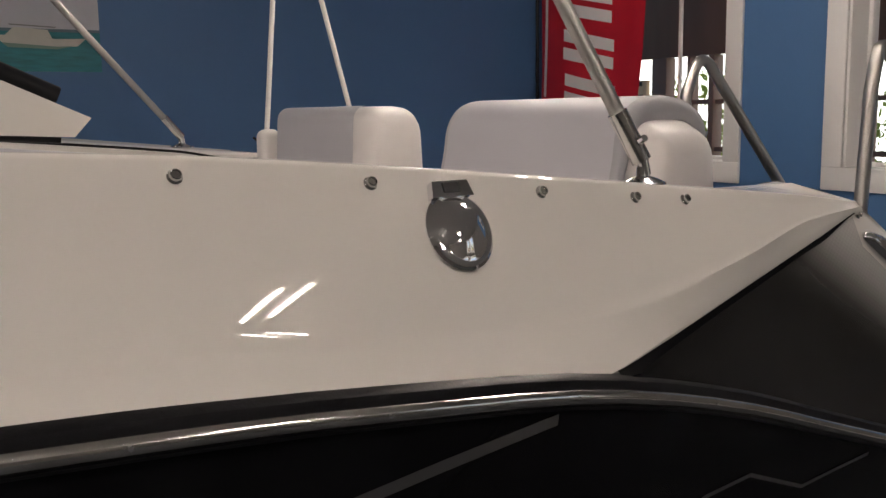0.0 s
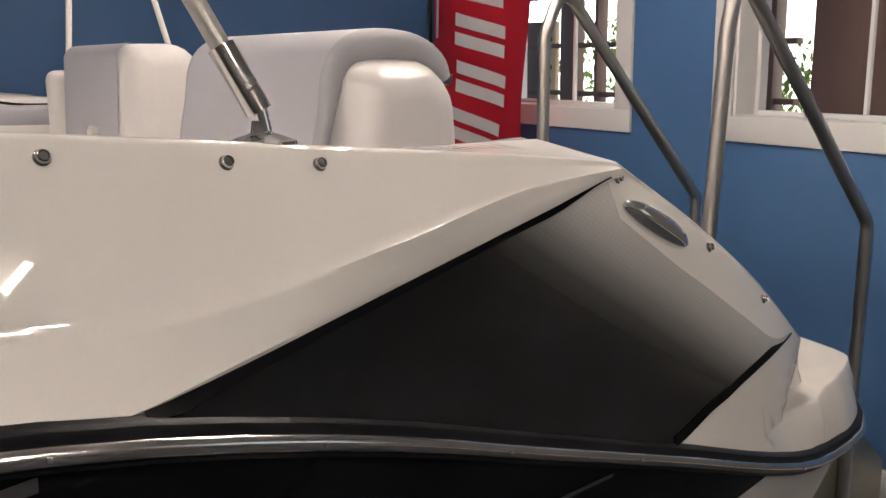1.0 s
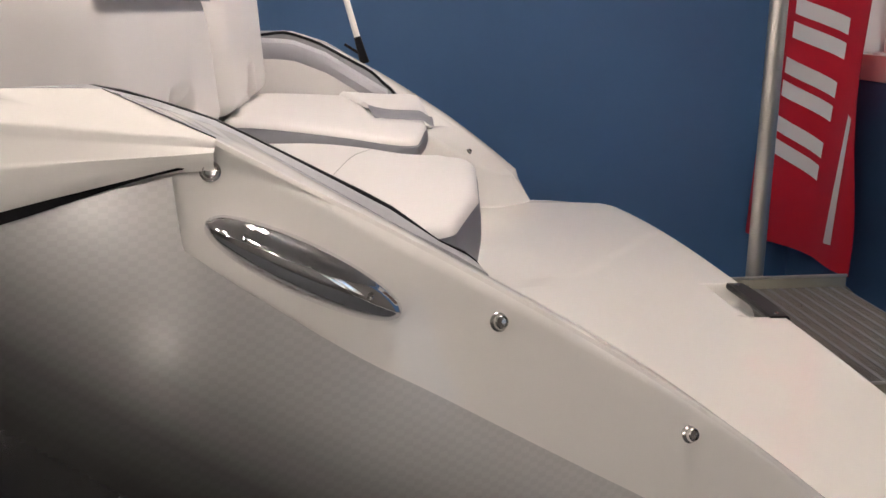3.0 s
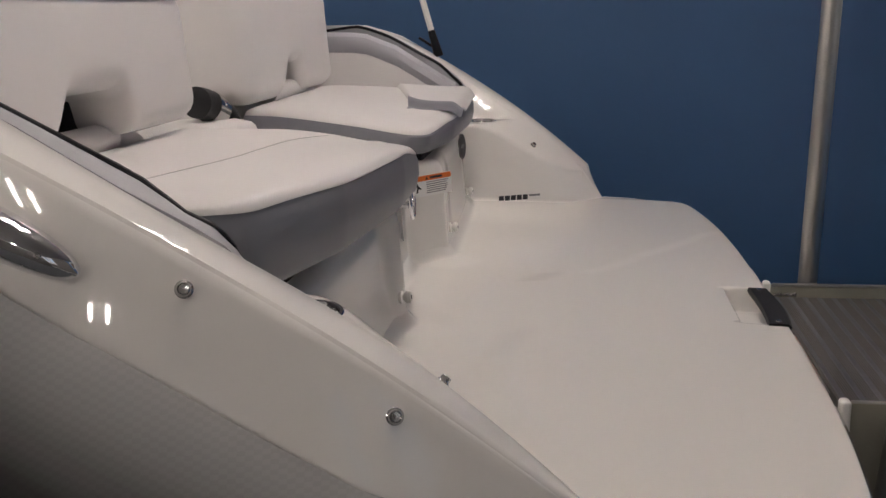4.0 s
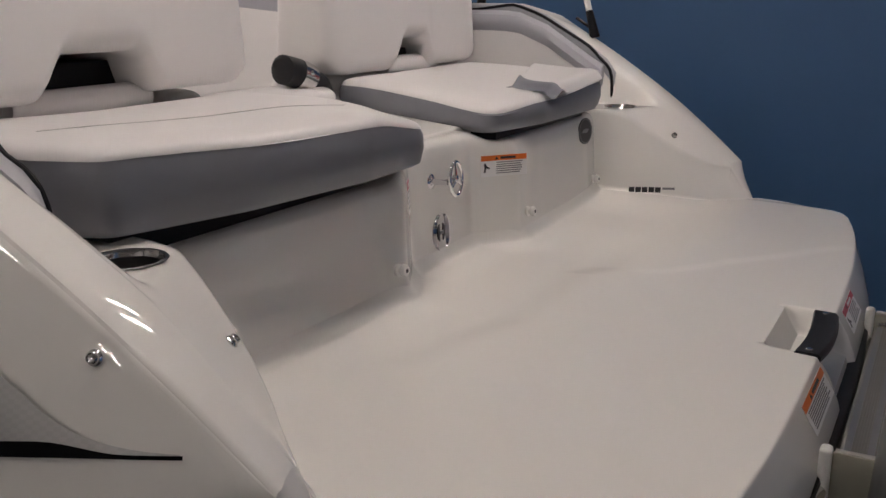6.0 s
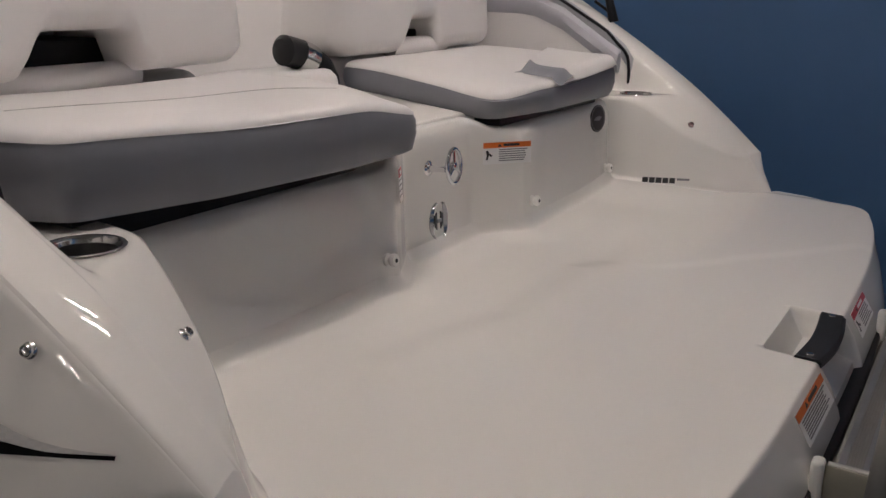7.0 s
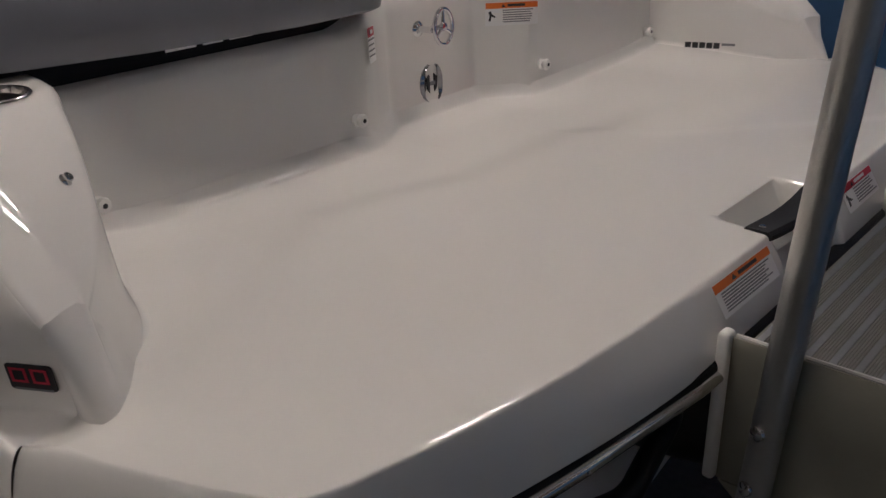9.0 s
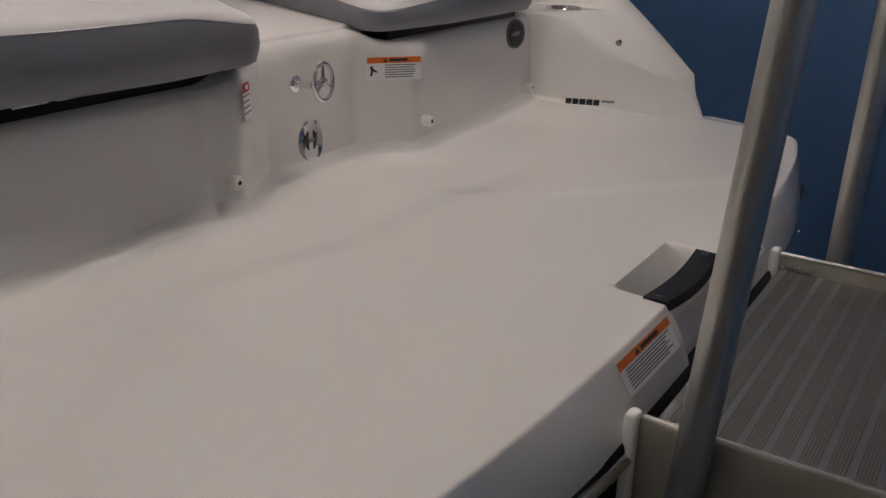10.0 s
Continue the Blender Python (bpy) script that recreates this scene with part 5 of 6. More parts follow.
def backrest(name, y0, y1, x0, x1, ztop, zbot, arch, label, flap, group="bench backrests"):
    """A thick flip-over backrest with an arched hand-hold cut from its lower edge."""
    b = thing(name, ((x0 + x1) / 2, (y0 + y1) / 2, zbot), label, "backrest", group)
    ys = [y0, y0 + 0.006, y0 + 0.02, y0 + 0.05] + frange(y0 + 0.08, y1 - 0.08, 40) + [y1 - 0.05, y1 - 0.02, y1 - 0.006, y1]

    def low(y):
        z = zbot
        for a, c, h in arch:
            z += h * smoothstep(a - 0.035, a + 0.035, y) * smoothstep(c + 0.022, c - 0.018, y)
        return z

    def section(y):
        e = min(y - y0, y1 - y)
        k = 0.060 * (1 - math.sqrt(max(0.0, 1 - (1 - min(1, e / 0.07)) ** 2)))
        cap = smoothstep(0.085, 0.060, min(y - y0, y1 - y)) if flap else 0.0
        zb, zt = low(y) + k, ztop - k - 0.042 * (flap + 0.25 * cap)
        xa, xb = x0 + k + 0.030 * cap, x1 - k
        pts = []
        r = 0.045

        def arc(x, z, sx, sz, a0, a1, rr=r):
            rr = max(0.008, rr - k)
            return [(x + sx * rr + rr * math.cos(radians(a)), z + sz * rr + rr * math.sin(radians(a))) for a in frange(a0, a1, 5)]
        pts += arc(xb, zb, -1, 1, -90, 0)
        pts += arc(xb - 0.012, zt, -1, -1, 5, 90, 0.085)
        pts += arc(xa + 0.015, zt, 1, -1, 90, 180)
        pts += arc(xa, zb, 1, 1, 180, 270)
        return [(x, y, z) for x, z in pts]
    part("pad", rows_bm([section(y) for y in ys], closed=True, caps=True), VINYL, b, "white vinyl pad", 60)
    if not flap:
        rows = []
        for y in frange(y0 + 0.120, y1 - 0.06, 20):
            q = section(y)
            rows.append([(p[0] - 0.003 * (1 if p[0] < (x0 + x1) / 2 else 0.3), p[1], p[2] + 0.003) for p in q[12:20]])
        part("front_panel", rows_bm(rows), VINYL_PALE, b, "pale grey vinyl front")
        return b
    # a thick flap lies on the forward face and folds over the top
    prof = [(x0 - 0.002, zbot + 0.02, 0.012), (x0 + 0.004, zbot + 0.12, 0.016), (x0 + 0.024, zbot + 0.20, 0.020), (x0 + 0.040, ztop - 0.085, 0.030), (x0 + 0.062, ztop - 0.055, 0.038), (x0 + 0.095, ztop - 0.042, 0.042), (x0 + 0.14, ztop - 0.040, 0.042), (x1 - 0.075, ztop - 0.046, 0.040), (x1 - 0.038, ztop - 0.062, 0.034), (x1 - 0.020, ztop - 0.088, 0.024)]
    c = smooth_path([(x, 0, z) for x, z, _ in prof], 4)
    th = smooth_path([(i, 0, h) for i, (_, _, h) in enumerate(prof)], 4)

    def line(y, k):
        out = []
        for i, q in enumerate(c):
            d = (c[min(i + 1, len(c) - 1)] - c[max(i - 1, 0)]).normalized()
            q2 = q + Vector((-d.z, 0, d.x)) * (th[i].z * k)
            out.append((q2.x, y, q2.z))
        return out
    ya, yb = y0 + 0.058, y1 - 0.058
    part("flap", rows_bm([line(y, 1.0) for y in frange(ya + 0.026, yb - 0.026, 16)]), VINYL_PALE, b, "pale grey vinyl flap over front and top")
    for e, s in ((ya, 1), (yb, -1)):
        part("edge_band", rows_bm([line(e + s * d, k) for d, k in ((0.026, 1.0), (0.018, 0.98), (0.009, 0.86), (0.003, 0.62), (0.0, 0.3), (0.002, -0.1), (0.012, -0.25))]), VINYL_MID, b, "grey vinyl edge band", 60)
    lo, hi = line(0, -0.2), line(0, 1.0)
    part("tip", rows_bm([[(p[0], y, p[2]) for p in (hi[-1], ((hi[-1][0] + lo[-1][0]) / 2 + 0.006, 0, (hi[-1][2] + lo[-1][2]) / 2 - 0.012), lo[-1])] for y in frange(ya + 0.004, yb - 0.004, 8)]), VINYL_MID, b)
    return b


backrest("bench_backrest", -1.005, -0.20, -0.70, -0.440, 0.775, 0.440, [(-0.72, -0.50, 0.080)], "white flip-over bench backrest with a pale grey flap over its top", True)
backrest("bench_backrest", 0.150, 0.955, -0.70, -0.475, 0.770, 0.420, [(0.46, 0.62, 0.085)], "white flip-over bench backrest with arched hand-hold", False)

# seat rolls behind the sun pads
for y0, y1 in ((-1.0, -0.24), (0.18, 0.97)):
    b = tagged(part("seat_roll", block(-0.74, -0.535, y0, y1, 0.30, 0.425, 0.045, 4), VINYL, None), "pale lavender-white vinyl bench seat edge", "seat cushion", "bench seat edges")

tagged(part("side_bolster", block(-0.725, -0.64, 0.962, 1.045, 0.36, 0.695, 0.032, 4), VINYL, None), "small white vinyl side bolster beside the backrest", "seat cushion")

# swivel between the two backrests
hg = thing("backrest_hinge", (-0.55, 0.09, 0.33), "black moulded hinge with a steel clip", "hinge")
part("roll", tube([(-0.560, 0.026, 0.446), (-0.560, 0.028, 0.446), (-0.560, 0.034, 0.446), (-0.559, 0.046, 0.444), (-0.556, 0.062, 0.440), (-0.552, 0.080, 0.434)], lambda t: 0.037 * math.sqrt(max(0.02, min(1.0, t * 2.6 + 0.04))), 18), PLASTIC, hg)
part("clip", tube([(-0.552, 0.079, 0.434), (-0.548, 0.100, 0.426), (-0.545, 0.118, 0.417)], 0.0382, 20), STEEL, hg, "brushed steel clip")
part("roll", tube([(-0.545, 0.117, 0.417), (-0.540, 0.145, 0.398), (-0.537, 0.163, 0.368), (-0.536, 0.168, 0.320)], 0.036, 18), PLASTIC, hg)
part("screw", lathe([(0, 0), (0.006, 0), (0.005, 0.002), (0, 0.003)], facing((-0.5125, 0.093, 0.437), (1, -0.25, 0.25)), 12), CHROME, hg)
o = rounded_outline([(-0.66, -0.19), (-0.45, -0.16), (-0.43, 0.08), (-0.50, 0.155), (-0.66, 0.13)], 0.05, 5)
bm, rg = prism(o, 0.28, 0.400, 0.025)
bm.faces.new([v for v in bm.verts][-len(o):])
tagged(part("centre_cushion", bm, VINYL, None), "small white vinyl cushion between the sun pads", "cushion")

# ---------------------------------------------------------------- cockpit
bm = block(-4.4, -0.60, -1.04, 1.04, -0.10, -0.06, 0.0)
part("cockpit_floor", bm, VINYL_PALE, boat, "grey cockpit floor")


def liner(s):
    rows = []
    for x in frange(-4.6, -0.16, 40):
        ib, iz = INNER(min(x, -0.30))
        if x > -0.30:
            ib, iz = KNEE(x)
        rows.append([(x, s * b, z) for b, z in ((ib - 0.002, iz - 0.030), (ib - 0.035, iz - 0.032), (ib - 0.045, iz - 0.045), (ib - 0.055, iz - 0.12), (ib - 0.075, iz - 0.22), (ib - 0.08, 0.05), (ib - 0.09, -0.08))])
    return rows_bm(rows)


side("cockpit_liner", liner, VINYL, "white padded cockpit side")


def coaming(s):
    rows = []
    for x in frange(-2.6, -0.10, 50):
        ib, iz = INNER(min(x, -0.30))
        if x > -0.30:
            ib, iz = KNEE(x)
        q = [(ib - 0.004, iz - 0.026), (ib - 0.014, iz - 0.022), (ib - 0.040, iz - 0.024), (ib - 0.056, iz - 0.036), (ib - 0.062, iz - 0.06), (ib - 0.050, iz - 0.09), (ib - 0.010, iz - 0.08)]
        rows.append([(x, s * b, z) for b, z in q])
    return rows_bm(rows, closed=True, caps=True)


side("coaming_pad", coaming, VINYL_PALE, "pale grey padded coaming")


def trim_line(s):
    """The inner edge of the coaming, and the outer edge of the grey band beside it."""
    path, outer = [], []
    for x in frange(-2.6, -0.15, 44):
        ib, iz = INNER(min(x, -0.30))
        if x > -0.30:
            ib, iz = KNEE(x)
        k, f = smoothstep(-0.62, -0.40, x), smoothstep(-1.0, -0.75, x)
        path.append((x, s * (ib - 0.012 - 0.022 * k), iz + 0.004 - 0.026 * f + 0.018 * k + 0.008 * smoothstep(-0.28, -0.15, x)))
        if x > -0.66:
            outer.append((x, s * (ib + 0.002), iz - 0.001))
    d = 0.0 if s < 0 else 0.022
    path += [(-0.104 - d / 2, s * 1.080, 0.430), (-0.076 - d, s * 1.078, 0.416), (-0.055 - d, s * 1.074, 0.392), (-0.046 - d, s * 1.070, 0.350), (-0.044 - d, s * 1.066, 0.295)]
    outer += [(-0.085 - d / 2, s * 1.106, 0.422), (-0.052 - d, s * 1.102, 0.400), (-0.028 - d, s * 1.096, 0.372), (-0.020 - d, s * 1.090, 0.335), (-0.018 - d, s * 1.084, 0.292)]
    return path, outer


def trim(s):
    return tube(smooth_path(trim_line(s)[0], 2), 0.0050, 8)


def coaming_band(s):
    path, outer = trim_line(s)
    rows = []
    for a, b in zip(path[-len(outer):], outer):
        a, b = Vector(a), Vector(b)
        rows.append([a + Vector((0, 0, -0.030)), a, a.lerp(b, 0.25) + Vector((0, 0, 0.004)), a.lerp(b, 0.6) + Vector((0, 0, 0.004)), b + Vector((0, 0, 0.001)), b + Vector((0, 0, -0.02))])
    return rows_bm(rows)


side("coaming_trim", trim, RUBBER, "black rubber coaming trim")
side("coaming_band", coaming_band, VINYL_MID, "grey vinyl band beside the coaming trim")

# the hatch between the sun pads
rows = []
for x, z in ((-0.142, 0.280), (-0.142, 0.306), (-0.145, 0.311), (-0.152, 0.3135), (-0.30, 0.326), (-0.43, 0.338), (-0.60, 0.350)):
    rows.append([(x, y, z) for y in frange(-0.30, 0.34, 24)])
part("engine_hatch", rows_bm(rows), GEL_IN, boat, "white engine hatch lid between the cushions", 60)

# black blocks that stand in for shade under the cushions and behind the hand-holds
part("shade_block", block(-0.17, -0.10, -0.94, -0.26, 0.235, 0.3005, 0.003), RUBBER, boat, "black block standing in for shade under the cushion")
part("shade_block", block(-0.16, -0.072, 0.23, 0.82, 0.275, 0.3005, 0.003), PLASTIC, boat, "black block standing in for shade under the cushion")
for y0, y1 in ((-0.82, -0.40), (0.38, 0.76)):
    part("shade_block", block(-0.69, -0.56, y0 + 0.07, y1 - 0.07, 0.40, 0.500 if y0 < 0 else 0.475, 0.003), RUBBER, boat, "black block standing in for shade behind the hand-hold")
    part("hand_rail", tube([(-0.525, y0 + 0.05, 0.432), (-0.525, y1 - 0.05, 0.432)], 0.026, 14), VINYL, boat, "white padded bar in the hand-hold")

for y0, y1 in ((-0.66, -0.60), (-0.585, -0.545), (-0.53, -0.48), (-0.455, -0.41)):
    part("recess_label", block(-0.1005, -0.0985, y0, y1, 0.278, 0.292, 0.0), LABEL_WHITE, boat, "scrap of a white label under the cushion")

# bench and side consoles below the seats
part("bench_base", block(-1.15, -0.60, -1.02, 1.02, -0.06, 0.295, 0.02), GEL_IN, boat, "white moulded bench base")

# wind screen wings on the side decks
for s in (-1, 1):
    w = part("windscreen_wing", rows_bm([[(x, s * (1.19 + dy), z) for x, z in ((-1.785, 0.728), (-1.765, 0.750), (-2.25, 0.975), (-2.9, 1.02), (-2.9, 0.775), (-2.25, 0.752))] for dy in (-0.012, 0.012)], closed=True, caps=True), GEL, boat, "white windscreen wing with black edge")
    part("edge_trim", tube([(-1.80, s * 1.19, 0.774), (-2.25, s * 1.19, 0.985), (-2.9, s * 1.19, 1.03)], 0.013, 10), RUBBER, w)
    part("edge_trim", tube([(-1.80, s * 1.195, 0.728), (-2.25, s * 1.195, 0.758), (-2.9, s * 1.195, 0.778)], 0.007, 10), RUBBER, w)


# canopy poles
def canopy_pole(s):
    c = thing("canopy_pole", (-0.94, s * 1.262, 0.628), "stainless canopy pole on a chrome deck foot", "canopy pole", "canopy poles")
    part("foot", lathe([(0.0, 0.0), (0.048, 0.0), (0.046, 0.005), (0.030, 0.011), (0.014, 0.016), (0.012, 0.03), (0.0, 0.032)], Matrix.Translation((-0.94, s * 1.262, 0.628)) @ Matrix.Diagonal((1.0, 0.55, 1, 1)), 28), CHROME, c, "oval chrome deck foot")
    part("knuckle", tube([(-0.935, s * 1.262, 0.645), (-0.94, s * 1.260, 0.672)], 0.010, 12), CHROME, c)
    part("socket", tube([(-0.940, s * 1.259, 0.668), (-0.976 if s < 0 else -1.01, s * 1.240, 0.745)], 0.0165, 14), STEEL, c)
    part("pole", tube([(-0.968 if s < 0 else -0.995, s * 1.244, 0.728), (-1.50, -0.975, 1.88) if s < 0 else (-2.09, 0.87, 1.88)], 0.0125, 14), ALU, c)
    part("set_screw", tube([(-0.955, s * 1.272, 0.70), (-0.957, s * 1.283, 0.705)], 0.006, 8), CHROME, c)


for s in (-1, 1):
    canopy_pole(s)


def stay(name, foot, top, label):
    f, t = Vector(foot), Vector(top)
    c = thing(name, foot, label, "canopy pole", "canopy stays")
    u = (t - f).normalized()
    part("boot", tube([f, f + u * 0.02, f + u * 0.05, f + u * 0.085, f + u * 0.09], lambda q: 0.017 - 0.006 * q, 12), RUBBER, c, "black rubber boot")
    part("pole", tube([f + u * 0.08, t], 0.0105, 12), WHITE_PLASTIC, c, "white pole")
    part("toggle", tube([f + u * 0.03 + Vector((-0.005, 0, 0)), f + u * 0.045 + Vector((-0.055, 0.0, 0.02))], 0.005, 8), RUBBER, c)


stay("canopy_stay", (-0.172, 1.188, 0.488), (-0.47, 1.17, 1.60), "white canopy stay with a black boot")
stay("canopy_stay", (-0.61, 1.225, 0.595), (-0.53, 1.19, 1.60), "white canopy stay with a black boot")

# ---------------------------------------------------------------- boarding stairs
stairs = thing("boarding_stairs", (1.25, -0.03, FLOOR_Z), "aluminium boarding stairs with ribbed treads and tube handrails", "stairs")
SY0, SY1 = -0.385, 0.350


def tread(x0, x1, z):
    t = part("tread", block(x0, x1, SY0 + 0.004, SY1 - 0.004, z - 0.03, z - 0.0024, 0.002), TREAD, stairs, "ribbed aluminium tread")
    bm, lands = bmesh.new(), bmesh.new()
    xa = x0 + 0.006
    while xa < x1 - 0.034:
        # a smooth land, then five narrow ribs
        block(xa, xa + 0.0105, SY0 + 0.006, SY1 - 0.006, z - 0.0035, z, 0, bm=lands)
        for i in range(5):
            xr = xa + 0.0120 + i * 0.0044
            block(xr, xr + 0.0029, SY0 + 0.006, SY1 - 0.006, z - 0.0035, z - 0.0004, 0, bm=bm)
        xa += 0.0348
    block(xa, x1 - 0.002, SY0 + 0.006, SY1 - 0.006, z - 0.0035, z, 0, bm=lands)
    part("ribs", bm, TREAD, t, flat=True)
    part("tread_surface", lands, TREAD_LAND, t, "smooth worn strips between the ribs", flat=True)
    return t


STEPS = [(0.800, 1.125, -0.088), (1.100, 1.36, -0.300), (1.335, 1.595, -0.512), (1.57, 1.83, -0.724), (1.80, 2.05, -0.936)]
for x0, x1, z in STEPS:
    tread(x0, x1, z)
for y, s in ((SY0, -1), (SY1, 1)):
    # cheek plate beside the top tread
    part("cheek_plate", block(0.795, 1.14, y - 0.006 if s < 0 else y, y if s < 0 else y + 0.006, -0.300, -0.058, 0.002), ALU_PLATE, stairs, "dull aluminium cheek plate")
    part("edge_cap", block(0.778, 0.797, y - 0.020 if s < 0 else y - 0.008, y + 0.008 if s < 0 else y + 0.020, -0.300, -0.050, 0.007, 3), WHITE_PLASTIC, stairs, "white rubber edge cap")
    part("lip", tube([(0.80, y, -0.058), (1.14, y, -0.058)], 0.0045, 8), ALU, stairs)
    bm = rows_bm([[(x, y + dy * s, z) for x, z in ((0.80, -0.302), (1.142, -0.302), (1.142, -0.09), (2.06, -0.90), (2.06, FLOOR_Z + 0.002), (1.80, FLOOR_Z + 0.002))] for dy in (0.0, 0.006)], closed=True, caps=True)
    part("stringer", bm, ALU_PLATE, stairs, "dull aluminium side stringer")
    part("leg", tube([(0.93, y + 0.03 * s, -0.30), (0.93, y + 0.03 * s, FLOOR_Z + 0.001)], 0.020, 12), ALU, stairs)
    bm = bmesh.new()
    for k in range(9):
        block(0.805 + 0.006 * k, 0.813 + 0.006 * k, y + 0.001 if s < 0 else y - 0.007, y + 0.007 if s < 0 else y - 0.001, -0.088 + 0.002 * (k % 2), -0.080 + 0.002 * (k % 3), 0.002, 1, bm=bm)
    part("weld_bead", bm, STEEL, stairs)
    yy = y + (0.030 if s < 0 else 0.050) * s
    dx = 0.0 if s < 0 else 0.017
    lean = 0.078 if s < 0 else 0.014
    path = bend_path([(0.856 + 2.2 * dx, yy, -0.42), (0.856 + 2.2 * dx + lean, yy, 0.80), (0.975 + dx, yy, 0.985), (1.765 + dx, yy, 0.115), (1.752 + dx, yy, FLOOR_Z + 0.002)], 0.075, 10)
    hr = part("handrail", tube(path, 0.0235, 20), ALU, stairs, "bent aluminium tube handrail")
    part("sleeve", tube([(0.856 + 2.2 * dx + lean * 0.947, yy, 0.735), (0.856 + 2.2 * dx + lean * 0.979, yy, 0.775)], 0.0250, 20), ALU, hr)
    for z in (-0.165, -0.262):
        part("bolt", lathe([(0.0, 0.0), (0.012, 0.0), (0.011, 0.005), (0.006, 0.008), (0.0, 0.0085)], facing((0.856 + 2.2 * dx + lean * (z + 0.42) / 1.22 - 0.006, yy + s * 0.0215, z), (-0.35, s * 0.94, 0)), 14), STEEL, hr, "round bolt head")

# ---------------------------------------------------------------- trailer under the boat
tr = thing("boat_trailer", (-1.2, 0, FLOOR_Z), "black steel boat trailer with galvanised fenders", "trailer")
for s in (-1, 1):
    part("frame_rail", block(-4.4, 0.30, s * 0.62 - 0.04, s * 0.62 + 0.04, -0.86, -0.74, 0.006), RUBBER, tr, "black steel frame rail")
    part("bunk", block(-2.8, 0.20, s * 0.55 - 0.05, s * 0.55 + 0.05, -0.72, -0.655, 0.01), CARPET, tr)
    x, y, z = -0.75, s * 1.17, FLOOR_Z + 0.33
    m = Matrix.Translation((x, y, z)) @ Euler((radians(90), 0, 0)).to_matrix().to_4x4()
    wh = part("wheel", lathe([(0.0, -0.10), (0.21, -0.10), (0.30, -0.095), (0.326, -0.06), (0.33, 0.0), (0.326, 0.06), (0.30, 0.095), (0.21, 0.10), (0.0, 0.10)], m, 40), TYRE, tr, "black tyre")
    part("rim", lathe([(0.0, -0.104), (0.10, -0.106), (0.20, -0.112), (0.205, -0.09), (0.205, 0.09), (0.20, 0.112), (0.10, 0.106), (0.0, 0.104)], m, 32), GALV, wh)
    rows = [[(x + r * math.cos(radians(a)), y + d, z + r * math.sin(radians(a))) for a in frange(0, 180, 20)] for r, d in ((0.40, -0.13), (0.415, -0.11), (0.415, 0.11), (0.40, 0.13))]
    part("fender", rows_bm(rows), GALV, tr, "rounded metal fender")
    part("step_bracket", block(0.28, 0.44, s * 0.70 - 0.09, s * 0.70 + 0.09, -0.72, -0.66, 0.006), RUBBER, tr)
for x in (-3.8, -2.2, -0.75, 0.2):
    part("cross_beam", block(x - 0.04, x + 0.04, -1.05, 1.05, -0.95, -0.862, 0.006), RUBBER, tr)
part("axle", tube([(-0.75, -1.1, FLOOR_Z + 0.33), (-0.75, 1.1, FLOOR_Z + 0.33)], 0.03, 12), RUBBER, tr)
# jet drive housing beneath the platform
jet = part("jet_nozzle", tube([(0.40, 0, -0.46), (0.56, 0, -0.46), (0.66, 0, -0.46), (0.72, 0, -0.47)], lambda t: 0.13 - 0.04 * t, 24), PLASTIC, boat, "black jet drive nozzle")
for s in (-1, 1):
    path = bend_path([(0.44, s * 0.30, -0.20), (0.70, s * 0.34, -0.24), (0.72, s * 0.52, -0.30), (0.60, s * 0.62, -0.38), (0.46, s * 0.60, -0.42)], 0.05, 5)
    part("steering_bracket", tube(path, 0.020, 10), PLASTIC, jet)
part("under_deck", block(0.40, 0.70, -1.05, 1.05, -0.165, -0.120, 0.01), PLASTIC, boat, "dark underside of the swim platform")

# ---------------------------------------------------------------- banner in the corner
ban = thing("feather_banner", (1.85, 2.20, FLOOR_Z), "tall red cloth banner with white print on a black pole", "banner")
BX = 1.86


def cloth(y, z):
    return BX + 0.030 * math.sin(y * 7.0 + z * 1.1) + 0.02 * math.sin(z * 2.3)


def ban_edges(z):
    left = 2.63 - 0.03 * smoothstep(0.2, 1.6, z)
    right = 1.58 + 0.16 * smoothstep(-0.3, 0.5, z) + 0.02 * math.sin(z * 5) - 0.16 * smoothstep(0.6, 1.8, z)
    return left, right


rows = []
for z in frange(-0.44, 1.90, 60):
    l, r = ban_edges(z)
    zz = lambda t: z - (0.06 * (1 - t) if z < -0.3 else 0.06 * (1 - t) * smoothstep(0.3, -0.3, z))
    rows.append([(cloth(l + (r - l) * t, z), l + (r - l) * t, zz(t)) for t in frange(0, 1, 26)])
bm = rows_bm(rows)
back = rows_bm([[(x + 0.004, y, z) for x, y, z in row] for row in rows])
merge(bm, back)
part("cloth", bm, FLAG_RED, ban, "red banner cloth")


def print_shape(pts, label=""):
    """A printed patch that lies on the cloth; pts go round it as (y, z)."""
    a, b, c, d = [Vector(p) for p in pts]
    rr = []
    for i in frange(0, 1, 8):
        row = []
        for j in frange(0, 1, 8):
            q = (a.lerp(b, j)).lerp(d.lerp(c, j), i)
            row.append((cloth(q.x, q.y) - 0.004, q.x, q.y))
        rr.append(row)
    part("print", rows_bm(rr), FLAG_WHITE, ban, label)


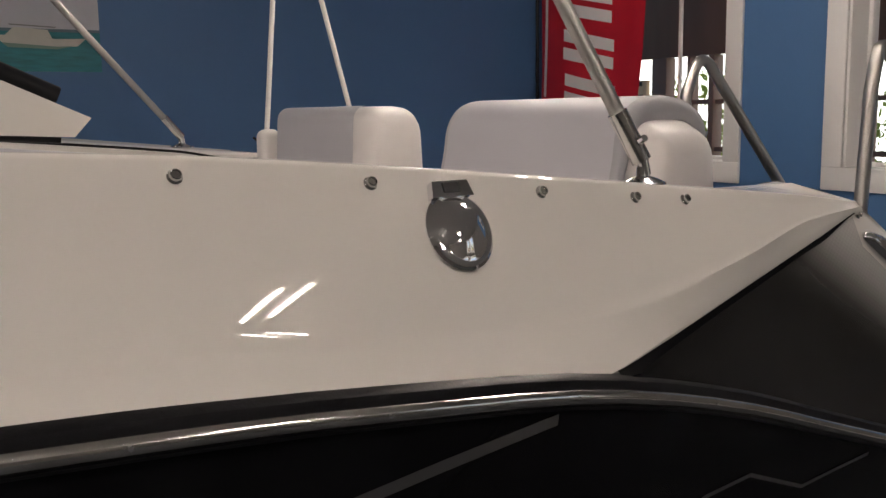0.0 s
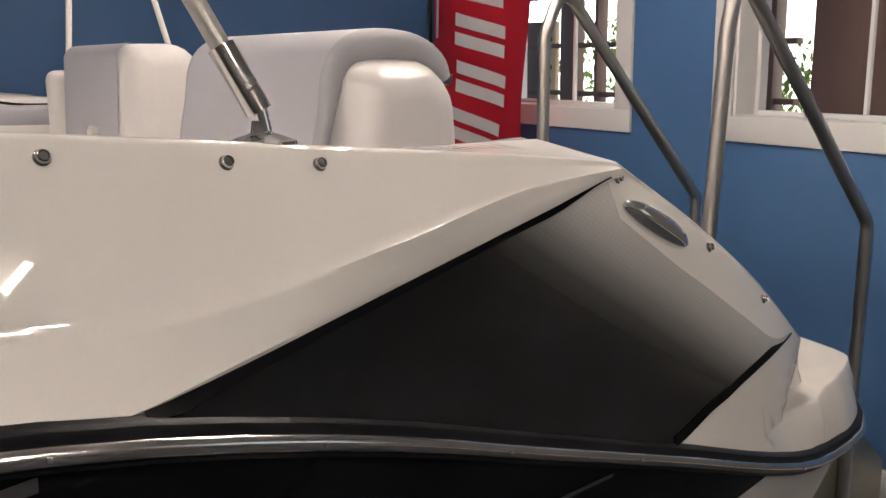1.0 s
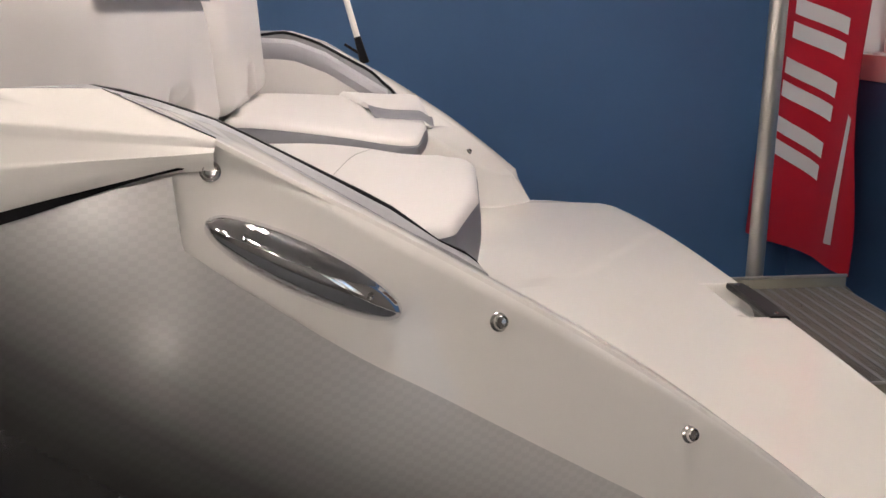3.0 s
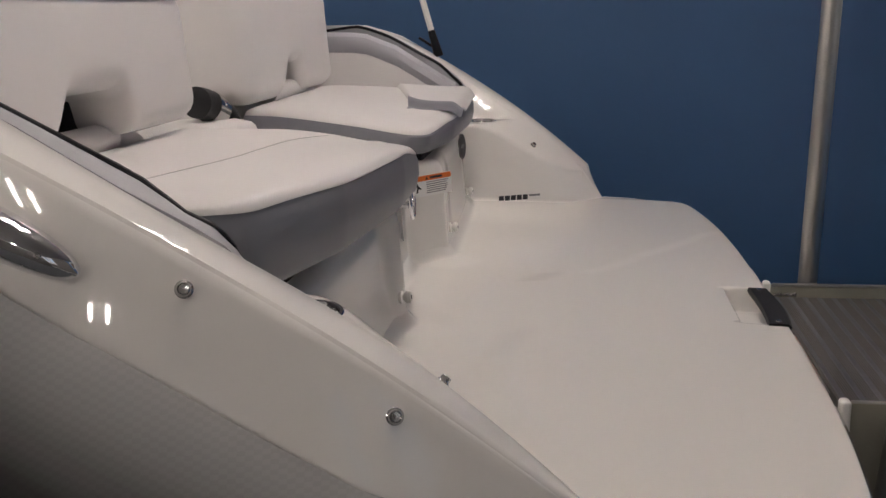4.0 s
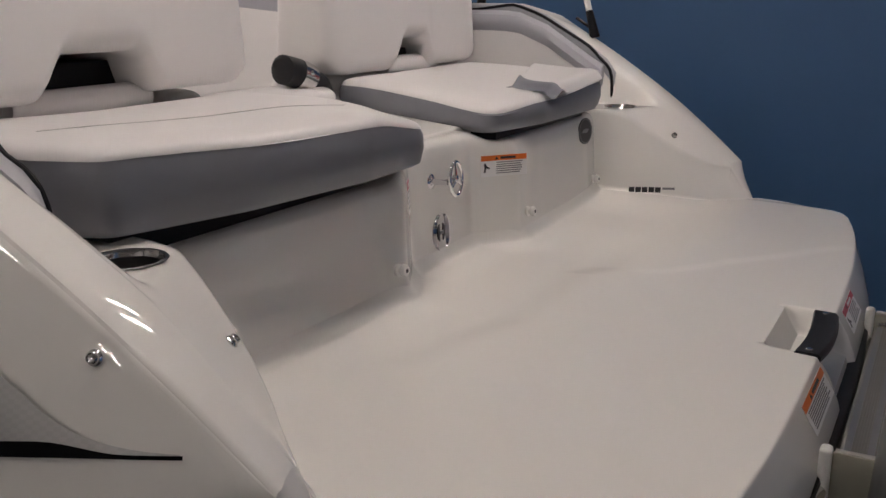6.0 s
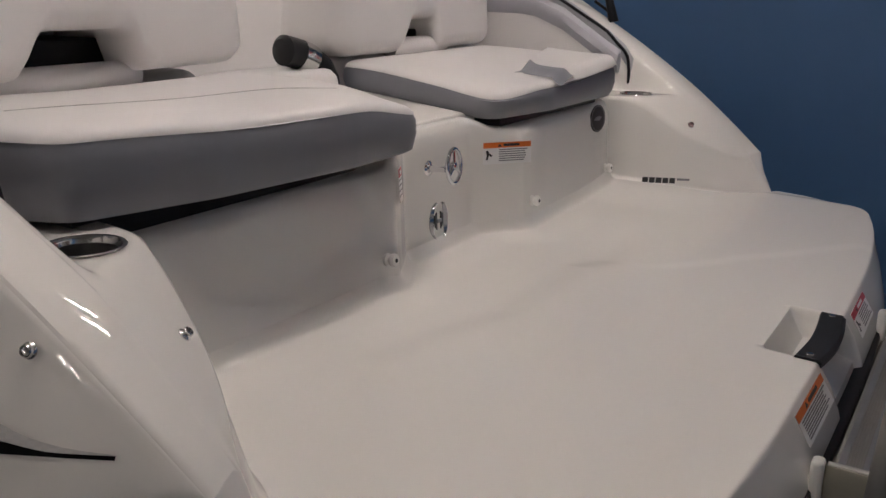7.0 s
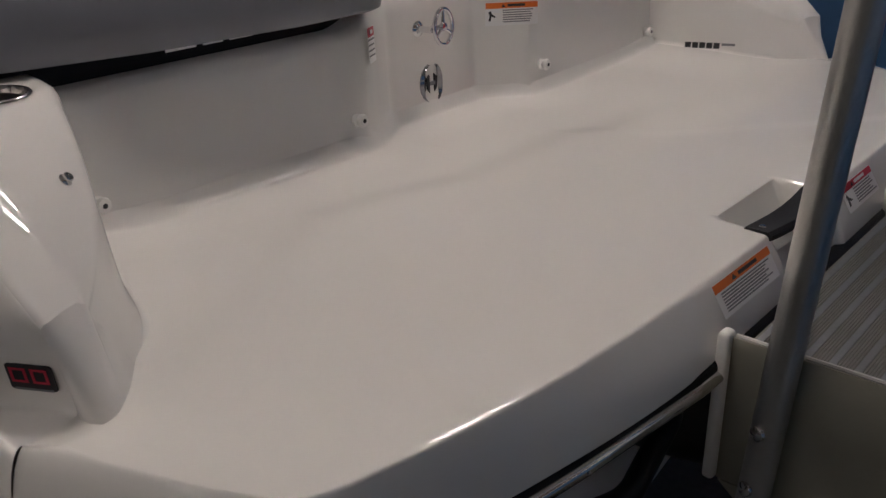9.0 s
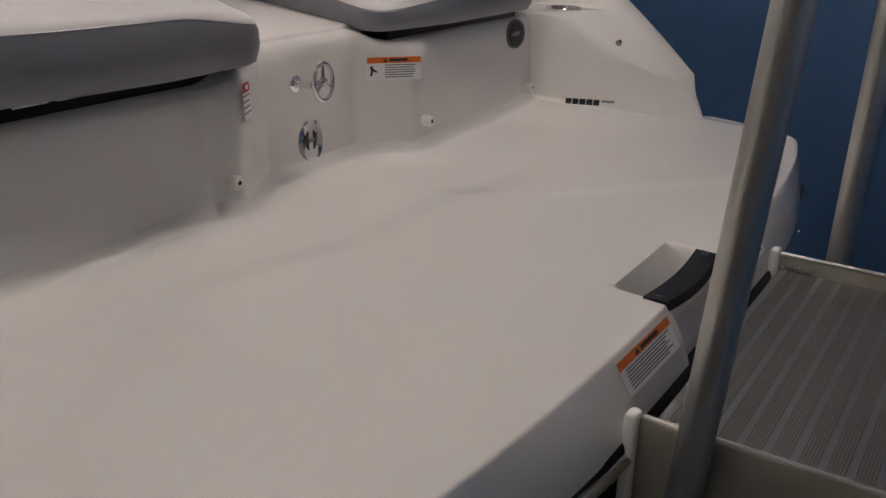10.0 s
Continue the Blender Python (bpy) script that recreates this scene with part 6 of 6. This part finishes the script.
# big word as six plain slanting blocks, small word as a thin run of bars, two stripes
for i in range(7):
    z = -0.05 + i * 0.275
    sh = 0.10 * smoothstep(0, 2, i)
    print_shape([(2.43 - sh, z + 0.02), (2.03 - sh, z - 0.065), (2.025 - sh, z + 0.005), (2.425 - sh, z + 0.095)])
    print_shape([(2.42 - sh, z + 0.130), (2.02 - sh, z + 0.040), (2.015 - sh, z + 0.110), (2.415 - sh, z + 0.205)])
for i in range(6):
    z = 0.06 + i * 0.105
    print_shape([(2.60, z), (2.51, z - 0.015), (2.51, z + 0.06), (2.60, z + 0.075)])
print_shape([(2.58, 0.84), (2.545, 0.835), (2.50, 1.60), (2.535, 1.61)])
print_shape([(1.835, -0.36), (1.735, -0.345), (1.745, 0.20), (1.79, 0.215)])
part("pole", tube([(1.90, 2.68, FLOOR_Z + 0.02), (1.90, 2.675, 1.90)], 0.012, 10), RUBBER, ban, "thin black pole")
part("foot", lathe([(0.0, 0.0), (0.20, 0.0), (0.19, 0.02), (0.03, 0.035), (0.02, 0.12), (0.0, 0.12)], Matrix.Translation((1.90, 2.56, FLOOR_Z + 0.001)), 24), RUBBER, ban, "black round foot")

# ---------------------------------------------------------------- poster on the blue wall
X0, X1, Z0, Z1 = -2.05, -0.885, 0.985, 1.72
yw = WALL_Y - 0.003
po = thing("wall_poster", ((X0 + X1) / 2, yw, Z0), "unframed poster of a white motor boat on turquoise water", "poster")


def flat(outline, depth, mat, label=""):
    m = Matrix(((1, 0, 0, 0), (0, 0, -1, yw - depth), (0, 1, 0, 0), (0, 0, 0, 1)))
    return part("print", plate(outline, m, 0.0008), mat, po, label)


SKY_P = textured(material("printed_grey_sky", (0.50, 0.52, 0.58), 0.5), 0.15, 3.0)
SEA_P = textured(material("printed_turquoise_sea", (0.02, 0.22, 0.26), 0.5), 0.6, 9.0, stretch=(1, 1, 6))
FAR_P = material("printed_far_shore", (0.10, 0.16, 0.20), 0.5)
BOAT_P = textured(material("printed_white_hull", (0.55, 0.55, 0.50), 0.5), 0.2, 8.0)
BOAT_G = material("printed_hull_shade", (0.16, 0.26, 0.22), 0.5)
part("sheet", block(X0, X1, yw - 0.004, yw, Z0, Z1, 0.0), SKY_P, po)
flat(rect(X0, X1, Z0, 1.19), 0.0045, SEA_P)
flat(rect(X0, X1, 1.185, 1.20), 0.0050, FAR_P)
flat([(-1.42, 1.165), (-1.35, 1.125), (-1.10, 1.110), (-1.00, 1.115), (-0.955, 1.155), (-1.10, 1.150), (-1.30, 1.165)], 0.0056, BOAT_P)
flat([(-1.36, 1.128), (-1.10, 1.112), (-1.02, 1.116), (-1.10, 1.098), (-1.33, 1.105)], 0.0060, BOAT_G)
flat([(-1.34, 1.165), (-1.12, 1.152), (-1.14, 1.195), (-1.30, 1.205)], 0.0062, BOAT_P)
flat([(-1.32, 1.215), (-1.10, 1.205), (-1.10, 1.211), (-1.32, 1.221)], 0.0066, INK_GREY)
